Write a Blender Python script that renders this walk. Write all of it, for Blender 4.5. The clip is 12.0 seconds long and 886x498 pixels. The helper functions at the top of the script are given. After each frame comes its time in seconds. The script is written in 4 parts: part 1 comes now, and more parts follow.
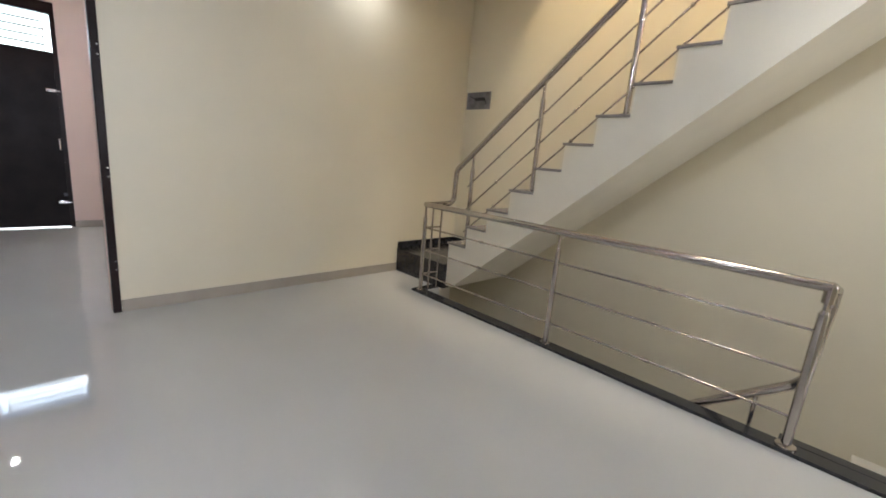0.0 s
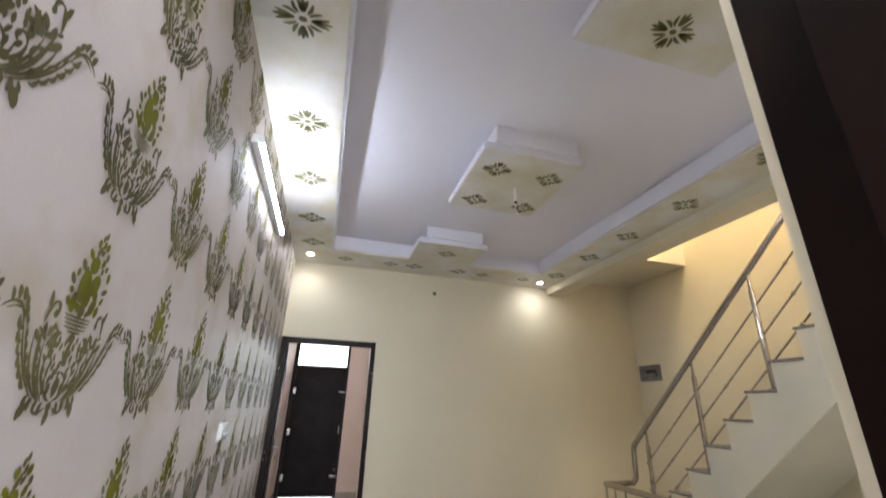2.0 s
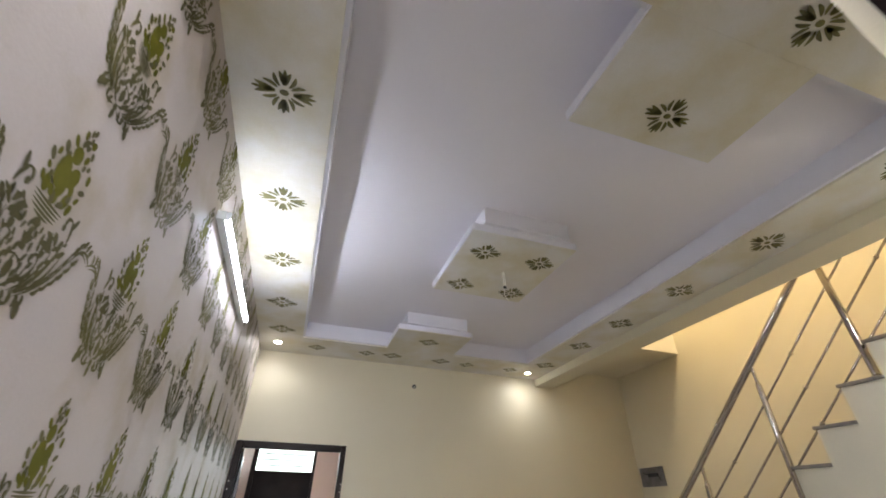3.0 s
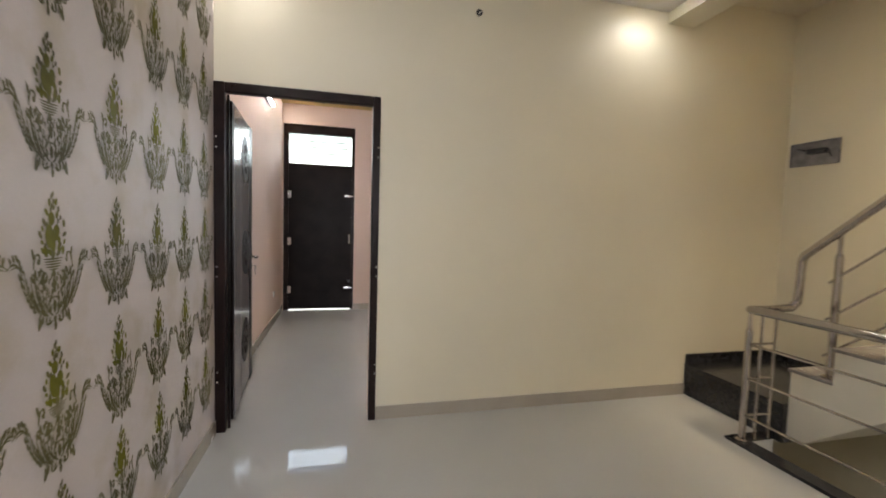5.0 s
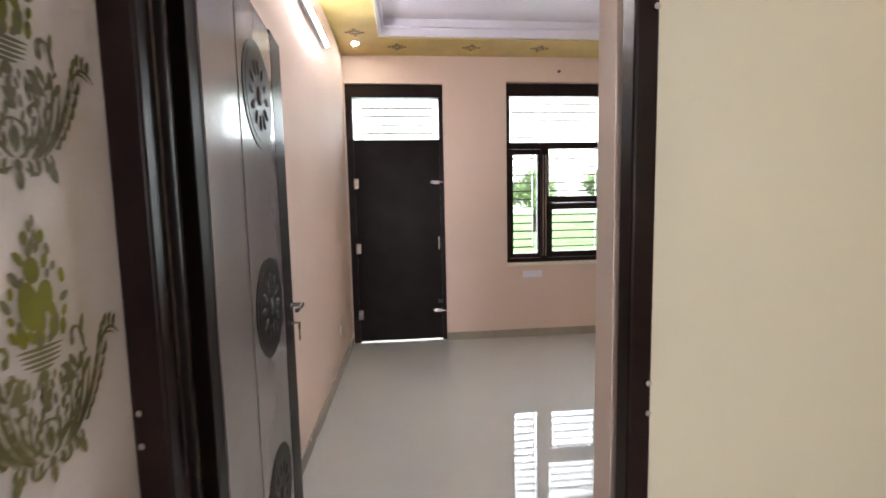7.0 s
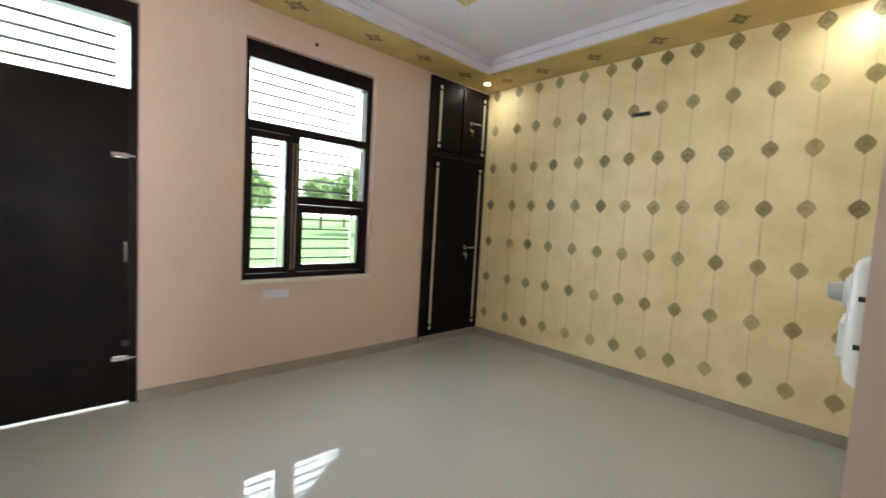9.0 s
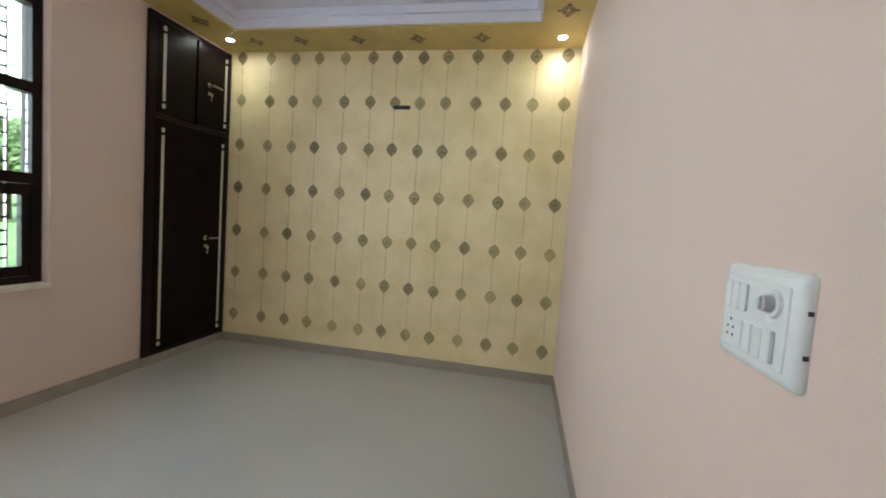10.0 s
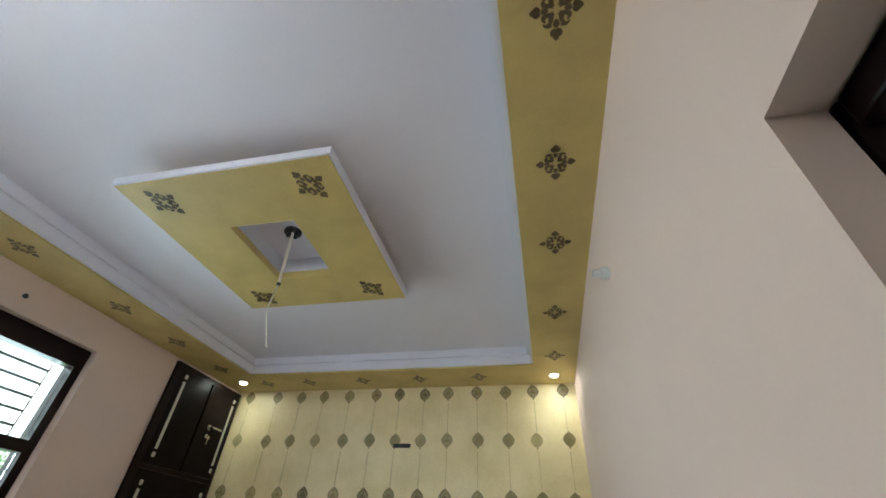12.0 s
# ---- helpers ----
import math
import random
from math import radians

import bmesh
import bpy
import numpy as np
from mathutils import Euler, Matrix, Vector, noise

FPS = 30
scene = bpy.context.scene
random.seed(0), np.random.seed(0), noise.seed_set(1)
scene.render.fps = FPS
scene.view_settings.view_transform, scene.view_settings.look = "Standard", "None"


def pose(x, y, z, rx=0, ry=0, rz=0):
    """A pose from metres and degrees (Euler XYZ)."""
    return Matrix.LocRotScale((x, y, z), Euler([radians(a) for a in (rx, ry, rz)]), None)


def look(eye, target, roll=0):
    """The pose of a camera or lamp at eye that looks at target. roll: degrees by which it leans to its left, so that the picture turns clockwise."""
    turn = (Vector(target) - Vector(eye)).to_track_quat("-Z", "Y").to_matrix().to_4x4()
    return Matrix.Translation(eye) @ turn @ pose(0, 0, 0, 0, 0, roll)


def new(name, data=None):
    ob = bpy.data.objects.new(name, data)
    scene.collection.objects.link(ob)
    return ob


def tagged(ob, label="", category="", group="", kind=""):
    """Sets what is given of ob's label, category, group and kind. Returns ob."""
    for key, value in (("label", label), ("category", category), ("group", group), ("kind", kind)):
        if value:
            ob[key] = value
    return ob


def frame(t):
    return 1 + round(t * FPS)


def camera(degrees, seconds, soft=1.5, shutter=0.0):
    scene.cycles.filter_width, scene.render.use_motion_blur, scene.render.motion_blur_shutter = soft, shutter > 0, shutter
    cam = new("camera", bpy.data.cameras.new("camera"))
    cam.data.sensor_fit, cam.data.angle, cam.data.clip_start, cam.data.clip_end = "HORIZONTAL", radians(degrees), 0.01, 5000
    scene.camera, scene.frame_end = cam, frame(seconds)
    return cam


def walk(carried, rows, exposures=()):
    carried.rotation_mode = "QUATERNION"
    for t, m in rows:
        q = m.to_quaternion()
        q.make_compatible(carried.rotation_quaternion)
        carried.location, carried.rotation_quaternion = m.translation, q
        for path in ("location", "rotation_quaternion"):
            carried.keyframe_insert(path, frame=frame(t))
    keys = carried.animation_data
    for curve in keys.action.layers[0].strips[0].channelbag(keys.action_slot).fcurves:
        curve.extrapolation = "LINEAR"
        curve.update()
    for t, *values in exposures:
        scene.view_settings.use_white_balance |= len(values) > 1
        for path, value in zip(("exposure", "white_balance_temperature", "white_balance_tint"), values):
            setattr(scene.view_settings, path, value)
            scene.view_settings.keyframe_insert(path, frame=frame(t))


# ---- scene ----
cam = camera(94.2, 12.0, 1.7, 0.25)
PATH = [
    (0, (0.640, -3.557, 1.259), (2.012, -2.165, 0.835), 4.9),
    (0.5, (0.549, -3.901, 1.295), (1.787, -2.398, 0.838), 3.4),
    (1, (0.464, -4.216, 1.342), (1.323, -2.421, 1.146), 2.9),
    (1.5, (0.467, -4.488, 1.370), (0.980, -2.574, 1.639), 3.8),
    (2, (0.470, -4.588, 1.455), (0.947, -2.785, 2.178), 2.0),
    (2.5, (0.488, -4.552, 1.518), (0.930, -2.891, 2.539), 1.1),
    (3, (0.480, -4.389, 1.566), (0.998, -2.790, 2.649), 0.9),
    (3.5, (0.482, -4.141, 1.501), (1.210, -2.372, 2.085), -0.1),
    (3.7, (0.554, -3.997, 1.427), (1.307, -2.168, 1.720), 0.0),
    (5.3, (0.764, -2.292, 1.31), (1.121, -0.332, 1.13), 1.6),
    (5.5, (0.779, -2.015, 1.327), (1.027, -0.045, 1.089), 1.4),
    (6, (0.664, -1.55, 1.285), (0.557, 0.425, 0.989), 2.5),
    (6.5, (0.538, -1.12, 1.345), (0.563, 0.853, 1.023), 0.3),
    (6.7, (0.525, -0.96, 1.36), (0.590, 1.02, 1.095), -0.6),
    (8.3, (0.318, -0.160, 1.350), (1.235, 1.618, 1.346), 0.4),
    (8.5, (0.362, -0.048, 1.380), (1.362, 1.684, 1.331), 1.0),
    (9, (0.492, 0.116, 1.362), (1.862, 1.567, 1.228), 3.2),
    (9.5, (0.555, 0.371, 1.387), (2.333, 1.276, 1.242), 3.9),
    (10, (0.578, 0.471, 1.381), (2.537, 0.854, 1.251), 4.0),
    (10.5, (0.601, 0.461, 1.385), (2.593, 0.647, 1.420), 3.6),
    (11, (0.596, 0.443, 1.461), (2.510, 0.658, 1.999), 3.1),
    (11.5, (0.519, 0.456, 1.563), (2.151, 0.716, 2.689), 2.0),
    (12, (0.499, 0.459, 1.573), (2.036, 0.841, 2.795), 3.3),
]
# the clip's camera cools its white balance in the front room
EXPOSURES = [(0, 1.52, 5950, 14), (0.5, 1.5, 5950, 14), (1.0, 1.4, 5950, 14), (1.6, 1.27, 6000, 14), (2.0, 1.27, 6200, 12), (2.6, 1.22, 6300, 12), (3.5, 0.97, 6500, 12), (5.5, 1.55, 6600, 15), (6.0, 1.75, 6550, 16), (6.5, 1.65, 6500, 16), (8.5, 1.65, 7200, 7), (9.0, 1.6, 6550, 5), (9.5, 1.2, 6100, 5), (10.5, 1.45, 6050, 4), (11.0, 1.45, 6050, 3), (11.5, 1.25, 5900, 2), (12, 1.1, 5950, -1)]
walk(cam, [(t, look(eye, target, roll)) for t, eye, target, roll in PATH], EXPOSURES)

# ---- world, sun, large lights ----
world = bpy.data.worlds.new("world")
scene.world = world
world.use_nodes = True
wn = world.node_tree.nodes
sky = wn.new("ShaderNodeTexSky")
sky.sky_type, sky.sun_disc = "NISHITA", False
sky.air_density, sky.dust_density, sky.ozone_density = 1.0, 5.0, 1.0
sky.sun_elevation, sky.sun_rotation = radians(55), radians(200)
world.node_tree.links.new(sky.outputs[0], wn["Background"].inputs[0])
wn["Background"].inputs[1].default_value = 0.15


def lamp(name, kind, energy, color, m, **kw):
    d = bpy.data.lights.new(name, kind)
    d.energy, d.color = energy, color
    if kind == "AREA":
        d.shape, d.size, d.size_y = "RECTANGLE", kw["size"], kw["size_y"]
    if kind == "SPOT":
        d.spot_size, d.spot_blend, d.shadow_soft_size = radians(kw["angle"]), 1.0, 0.03
    if kind == "SUN":
        d.angle = radians(kw["angle"])
    ob = new(name, d)
    ob.matrix_world = m
    return ob


lamp("sun", "SUN", 3.4, (1, 0.95, 0.88), look((0, 0, 10), (-1.5, 4.5, 0)), angle=0.6)

XR, E, D, ZB, ZC = 4.31, 0.12, 3.52, 2.93, 3.08   # right wall, partition, front wall, ceiling border and tray
XL = -0.10                                         # left wall of the front room
BACK = -4.31


# ---- materials ----
def material(name, color, rough=0.5, metal=0.0, var=0.12, scale=3.0, fine=60.0, bump=0.05, spec=0.5, coat=0.0, dark=None, rand=0.0, lo=0.35, hi=0.7):
    """A surface with broad stains, fine grain and relief; rand varies it from piece to piece."""
    m = bpy.data.materials.new(name)
    m.use_nodes = True
    n, l = m.node_tree.nodes, m.node_tree.links
    b = n["Principled BSDF"]
    co = n.new("ShaderNodeTexCoord")
    big, small = n.new("ShaderNodeTexNoise"), n.new("ShaderNodeTexNoise")
    big.inputs["Scale"].default_value, big.inputs["Detail"].default_value = scale, 5
    small.inputs["Scale"].default_value, small.inputs["Detail"].default_value = fine, 3
    geo = n.new("ShaderNodeNewGeometry")
    l.new(geo.outputs["Position"], big.inputs["Vector"])
    l.new(geo.outputs["Position"], small.inputs["Vector"])
    ramp = n.new("ShaderNodeMapRange")
    ramp.inputs[1].default_value, ramp.inputs[2].default_value = lo, hi
    l.new(big.outputs[0], ramp.inputs[0])
    mix = n.new("ShaderNodeMix")
    mix.data_type = "RGBA"
    d = dark or tuple(c * (1 - var * 1.6) for c in color)
    mix.inputs[6].default_value, mix.inputs[7].default_value = (*color, 1), (*d, 1)
    l.new(ramp.outputs[0], mix.inputs[0])
    hsv = n.new("ShaderNodeHueSaturation")
    l.new(mix.outputs[2], hsv.inputs["Color"])
    v = n.new("ShaderNodeMapRange")
    v.inputs[3].default_value, v.inputs[4].default_value = 1 - var * 0.6, 1 + var * 0.6
    l.new(small.outputs[0], v.inputs[0])
    last = v.outputs[0]
    if rand:
        info, r = n.new("ShaderNodeObjectInfo"), n.new("ShaderNodeMapRange")
        r.inputs[3].default_value, r.inputs[4].default_value = 1 - rand, 1 + rand
        l.new(info.outputs["Random"], r.inputs[0])
        mul = n.new("ShaderNodeMath")
        mul.operation = "MULTIPLY"
        l.new(last, mul.inputs[0])
        l.new(r.outputs[0], mul.inputs[1])
        last = mul.outputs[0]
    l.new(last, hsv.inputs["Value"])
    l.new(hsv.outputs[0], b.inputs["Base Color"])
    rr = n.new("ShaderNodeMapRange")
    rr.inputs[3].default_value, rr.inputs[4].default_value = rough * 0.8, min(1, rough * 1.25)
    l.new(big.outputs[0], rr.inputs[0])
    l.new(rr.outputs[0], b.inputs["Roughness"])
    b.inputs["Metallic"].default_value = metal
    b.inputs["Specular IOR Level"].default_value = spec
    b.inputs["Coat Weight"].default_value = coat
    if bump:
        bp = n.new("ShaderNodeBump")
        bp.inputs["Strength"].default_value, bp.inputs["Distance"].default_value = bump, 0.004
        l.new(small.outputs[0], bp.inputs["Height"])
        l.new(bp.outputs[0], b.inputs["Normal"])
    return m


def glow(name, color, strength):
    m = bpy.data.materials.new(name)
    m.use_nodes = True
    b = m.node_tree.nodes["Principled BSDF"]
    b.inputs["Base Color"].default_value = (0.9, 0.9, 0.9, 1)
    b.inputs["Emission Color"].default_value, b.inputs["Emission Strength"].default_value = (*color, 1), strength
    return m


def glass(name):
    m = bpy.data.materials.new(name)
    m.use_nodes = True
    n, l = m.node_tree.nodes, m.node_tree.links
    n.remove(n["Principled BSDF"])
    t, g, mx, f = n.new("ShaderNodeBsdfTransparent"), n.new("ShaderNodeBsdfGlossy"), n.new("ShaderNodeMixShader"), n.new("ShaderNodeFresnel")
    g.inputs["Roughness"].default_value = 0.02
    t.inputs[0].default_value = (0.95, 0.98, 0.97, 1)
    l.new(f.outputs[0], mx.inputs[0])
    l.new(t.outputs[0], mx.inputs[1])
    l.new(g.outputs[0], mx.inputs[2])
    l.new(mx.outputs[0], n["Material Output"].inputs[0])
    return m


CREAM = material("cream_paint", (0.67, 0.612, 0.475), 0.45, var=0.03, scale=1.2, fine=220, bump=0.08)
WARM = material("stairwell_paint", (0.68, 0.62, 0.47), 0.5, var=0.03, scale=1.2, fine=220, bump=0.08)
PINK = material("pink_paint", (0.72, 0.57, 0.50), 0.7, spec=0.3, var=0.03, scale=1.0, fine=220, bump=0.08)
PAPER = material("lilac_white_paint", (0.60, 0.54, 0.54), 0.5, var=0.08, scale=4.0, fine=110, bump=0.12, spec=0.35, dark=(0.50, 0.43, 0.35), lo=0.50, hi=0.74)
GOLD = material("gold_texture_paint", (0.87, 0.74, 0.46), 0.35, var=0.12, scale=3.6, fine=45, bump=0.16, dark=(0.74, 0.62, 0.33))
GOLDC = material("ochre_ceiling_paint", (0.60, 0.46, 0.17), 0.5, var=0.10, scale=5, fine=90, bump=0.1)
WHITE = material("white_paint", (0.74, 0.73, 0.82), 0.5, var=0.03, scale=2, fine=150, bump=0.05)
CEIL = material("lavender_white_ceiling", (0.76, 0.735, 0.82), 0.6, var=0.03, scale=1, fine=150, bump=0.05)
BORDER = material("ceiling_border_paint", (0.71, 0.69, 0.68), 0.5, var=0.08, scale=4, fine=120, bump=0.08, dark=(0.62, 0.56, 0.42))
STRING = material("stair_white_paint", (0.78, 0.73, 0.61), 0.5, var=0.04, scale=3, fine=150, bump=0.06)
FLOOR = material("vitrified_tile", (0.45, 0.45, 0.43), 0.035, var=0.05, scale=0.8, fine=300, bump=0.0, spec=0.6)
SKIRT = material("skirting_tile", (0.36, 0.32, 0.27), 0.25, var=0.08, scale=4, fine=200, bump=0.0)
GRANITE = material("black_granite", (0.030, 0.030, 0.034), 0.22, var=0.5, scale=30, fine=400, bump=0.02)
TREAD = material("grey_tread_stone", (0.27, 0.245, 0.23), 0.25, var=0.2, scale=20, fine=300, bump=0.02)
WOOD = material("dark_brown_laminate", (0.010, 0.006, 0.005), 0.34, var=0.3, scale=5, fine=90, bump=0.03, spec=0.08)
BACKW = material("matt_brown_wood", (0.010, 0.0045, 0.0035), 0.6, var=0.3, scale=6, fine=100, bump=0.05, spec=0.06)
FRAMEW = material("dark_brown_frame", (0.016, 0.008, 0.007), 0.3, var=0.3, scale=7, fine=120, bump=0.04, spec=0.13)
STEEL = material("stainless_steel", (0.50, 0.46, 0.43), 0.12, metal=1.0, var=0.05, scale=20, fine=300, bump=0.01)
CHROME = material("chrome", (0.75, 0.74, 0.73), 0.15, metal=1.0, var=0.05, scale=30, fine=300, bump=0.0)
PLASTIC = material("white_switch_plastic", (0.80, 0.82, 0.83), 0.25, var=0.02, scale=8, fine=200, bump=0.0)
SILVER = material("silver_inlay", (0.62, 0.58, 0.48), 0.35, var=0.08, scale=10, fine=150, bump=0.02)
BLACK = material("black_iron", (0.03, 0.03, 0.035), 0.5, var=0.2, scale=10, fine=150, bump=0.02)
CABLE = material("white_cable", (0.75, 0.72, 0.66), 0.4, var=0.05, scale=30, fine=200, bump=0.0)
FADED = material("faded_olive_stencil", (0.42, 0.33, 0.14), 0.45, var=0.3, scale=5, fine=90, bump=0.02, rand=0.35)
WASH = material("thin_ochre_wash", (0.52, 0.43, 0.20), 0.45, var=0.25, scale=6, fine=80, bump=0.02, rand=0.2)
DARKM = material("brown_stencil", (0.26, 0.185, 0.085), 0.45, var=0.3, scale=5, fine=90, bump=0.02, rand=0.45)
LEAF = material("brown_green_stencil", (0.170, 0.152, 0.062), 0.5, var=0.35, scale=6, fine=70, bump=0.02, spec=0.2, rand=0.25)
OLIVE = material("olive_stencil", (0.185, 0.178, 0.014), 0.6, var=0.30, scale=6, fine=70, bump=0.02, spec=0.2, rand=0.25)
GRASS = material("green_field", (0.17, 0.36, 0.12), 0.9, var=0.3, scale=0.4, fine=20, bump=0.1)
FOLI = material("tree_leaves", (0.16, 0.29, 0.10), 0.6, var=0.3, scale=3, fine=20, bump=0.0)
BARK = material("bark", (0.10, 0.07, 0.045), 0.9, var=0.3, scale=8, fine=60, bump=0.3)
GLASS = glass("clear_glass")
TUBE = glow("tube_light", (0.86, 0.93, 1.0), 34)
TUBE2 = glow("front_tube_light", (0.96, 0.95, 0.96), 50)
HAZE = glow("hazy_white_sky", (0.88, 0.95, 1.0), 0.75)
LED = glow("downlight_led", (1.0, 0.95, 0.84), 60)


# ---- small builders ----
def box(bm, x0, x1, y0, y1, z0, z1, bevel=0.0):
    r = bmesh.ops.create_cube(bm, size=1)["verts"]
    bmesh.ops.scale(bm, vec=(x1 - x0, y1 - y0, z1 - z0), verts=r)
    bmesh.ops.translate(bm, vec=((x0 + x1) / 2, (y0 + y1) / 2, (z0 + z1) / 2), verts=r)
    if bevel:
        es = list({e for v in r for e in v.link_edges})
        bmesh.ops.bevel(bm, geom=es, offset=bevel, segments=2, profile=0.5, affect="EDGES")


def cyl(bm, a, b, r, n=16, r2=None):
    a, b = Vector(a), Vector(b)
    d = b - a
    q = d.to_track_quat("Z", "Y").to_matrix().to_4x4()
    bmesh.ops.create_cone(bm, cap_ends=True, segments=n, radius1=r, radius2=r if r2 is None else r2, depth=d.length,
                          matrix=Matrix.Translation((a + b) / 2) @ q)


def ball(bm, c, r, n=10):
    bmesh.ops.create_uvsphere(bm, u_segments=n, v_segments=n // 2 + 2, radius=r, matrix=Matrix.Translation(c))


def sweep(bm, pts, r, n=14):
    """A round bar along the points, with rounded joints."""
    for a, b in zip(pts[:-1], pts[1:]):
        cyl(bm, a, b, r, n)
    for p in pts[1:-1]:
        ball(bm, p, r * 1.01, n)


def part(name, bm, mat, parent=None, label="", smooth=False):
    me = bpy.data.meshes.new(name)
    bm.to_mesh(me)
    bm.free()
    me.materials.append(mat)
    if smooth:
        me.polygons.foreach_set("use_smooth", [True] * len(me.polygons))
        me.set_sharp_from_angle(angle=radians(40))
    ob = new(name, me)
    if parent:
        ob.parent = parent
    if label:
        ob["label"] = label
    return ob


def boxes(name, mat, items, parent=None, bevel=0.0, label=""):
    bm = bmesh.new()
    for i in items:
        box(bm, *i, bevel)
    return part(name, bm, mat, parent, label)


def empty(name, x=0.0, y=0.0, z=0.0):
    ob = new(name)
    ob.matrix_world = pose(x, y, z)
    return ob


def structure(ob, label, category):
    return tagged(ob, label, category, kind="structure")


# ---- large structure ----
DX0, DX1, DH = 0.0, 0.965, 2.10          # partition door, outer edges of its frame
RVX, RVZ = 0.916, 2.08                  # plastered reveal on the room side
HX, HY0, HY1 = 3.23, -4.25, -0.72        # stair void
SX = 3.463                               # open side of the flight
floor = boxes("floor", FLOOR, [(-0.3, HX - 0.05, -7, D + 0.25, -0.12, 0), (HX - 0.05, 3.43, HY1, 0.002, -0.12, 0), (HX - 0.05, XR, 0.002, D + 0.25, -0.12, 0), (HX - 0.05, XR, -7, HY0 - 0.02, -0.12, 0)])
structure(floor, "glossy beige-grey vitrified tile floor, reflecting the lights", "floor")
structure(boxes("basement_floor", FLOOR, [(2.0, XR, -7, 0, -2.95, -2.8)]), "tiled floor of the level below, down the stairs", "floor")

wall_w = boxes("wall_west", PAPER, [(-0.25, 0, BACK - 0.14, 0.0, 0, 3.3)])
structure(wall_w, "off-white painted lobby wall stencilled with damask vases", "wall")
structure(boxes("wall_west_front", PINK, [(-0.3, XL, 0, D, 0, 3.3)]), "plain pale pink painted side wall of the front room", "wall")
wall_p = boxes("wall_partition", CREAM, [(DX1, XR, 0, 0.045, 0, 3.3), (XL, DX1, 0, 0.045, DH, 3.3), (XL, DX0, 0.0, 0.045, 0, DH)])
structure(wall_p, "cream painted partition wall with a dark framed doorway", "wall")
structure(boxes("wall_partition_front", PINK, [(RVX, XR, 0.045, E, 0, 3.3), (XL, RVX, 0.045, E, RVZ, 3.3), (XL, 0.0, 0.045, E, 0, RVZ)]), "pale pink front-room face of the partition wall", "wall")
structure(boxes("wall_east", WARM, [(XR, XR + 0.2, -7, 0.0, -2.95, 6.2)]), "cream stairwell wall, warm in the lamplight from above", "wall")
structure(boxes("wall_east_front", GOLD, [(XR, XR + 0.2, 0, D, 0, 3.3)]), "gold textured accent wall with small brown medallions", "wall")
FX0, FX1, FZ = -0.09, 0.895, 2.66
WX0, WX1, WZ0, WZ1 = 1.55, 2.72, 0.775, 2.685
structure(boxes("wall_front", PINK, [(FX1, WX0, D, D + 0.22, 0, 3.3), (WX1, XR + 0.2, D, D + 0.22, 0, 3.3), (WX0, WX1, D, D + 0.22, 0, WZ0), (WX0, WX1, D, D + 0.22, WZ1, 3.3), (-0.3, FX1, D, D + 0.22, FZ, 3.3), (-0.3, FX0, D, D + 0.22, 0, FZ)]),
          "pale pink front wall with entrance door and window", "wall")
BX = 0.905
structure(boxes("wall_back", CREAM, [(BX, 3.1, BACK - 0.14, BACK, 0, 3.3), (-0.2, BX, BACK - 0.14, BACK, 2.4, 3.3)]), "cream back wall with a dark framed opening", "wall")
structure(boxes("wall_kitchen", CREAM, [(-0.3, -0.1, -7, BACK, 0, 3.3), (-0.3, XR, -7.2, -7, -2.95, 6.2), (3.1, 3.2, -7, BACK, 0, 3.3)]), "plain cream walls closing the back of the house", "wall")
structure(boxes("wall_basement", CREAM, [(HX - 0.25, HX - 0.05, -7, 0, -2.95, -0.12), (HX - 0.05, XR, -0.02, -0.001, -2.95, -0.002)]), "cream walls of the stairwell below", "wall")
structure(boxes("wall_upper", WARM, [(2.9, 3.05, -7, 0.2, 3.3, 6.2), (3.05, XR, 0.0, 0.15, 3.3, 6.2)]), "cream walls of the upper stairwell", "wall")
structure(boxes("ceiling_upper", WHITE, [(2.9, XR + 0.2, -7.2, 0.2, 6.2, 6.35)]), "white ceiling of the upper stairwell", "ceiling")
structure(boxes("ceiling_back", WHITE, [(-0.3, 3.1, -7, BACK - 0.14, 2.95, 3.1)]), "plain ceiling behind the lobby", "ceiling")

BM = 3.075                                # face of the beam
# lobby ceiling: slab, dropped border and panels, beam
TX0, TX1, TY0, TY1 = 0.385, 2.72, -3.95, -0.50
structure(boxes("ceiling_lobby", CEIL, [(0, BM, BACK, 0, ZC, 3.3)]), "lavender-white recessed lobby ceiling", "ceiling")
structure(boxes("ceiling_border_lobby", BORDER, [(0, TX0, BACK, 0, ZB, ZC), (TX1, BM, BACK, 0, ZB, ZC), (TX0, TX1, TY1, 0, ZB, ZC), (TX0, TX1, BACK, TY0, ZB, ZC)]), "dropped white ceiling border with stencilled flowers", "ceiling")
structure(boxes("ceiling_beam", CREAM, [(BM, 3.30, -7, 0, 2.848, 3.3)]), "cream beam along the stairwell", "beam")
structure(boxes("ceiling_stair", CREAM, [(3.30, XR, -1.0, 0, 3.08, 3.3)]), "cream slab over the foot of the stairs", "ceiling")

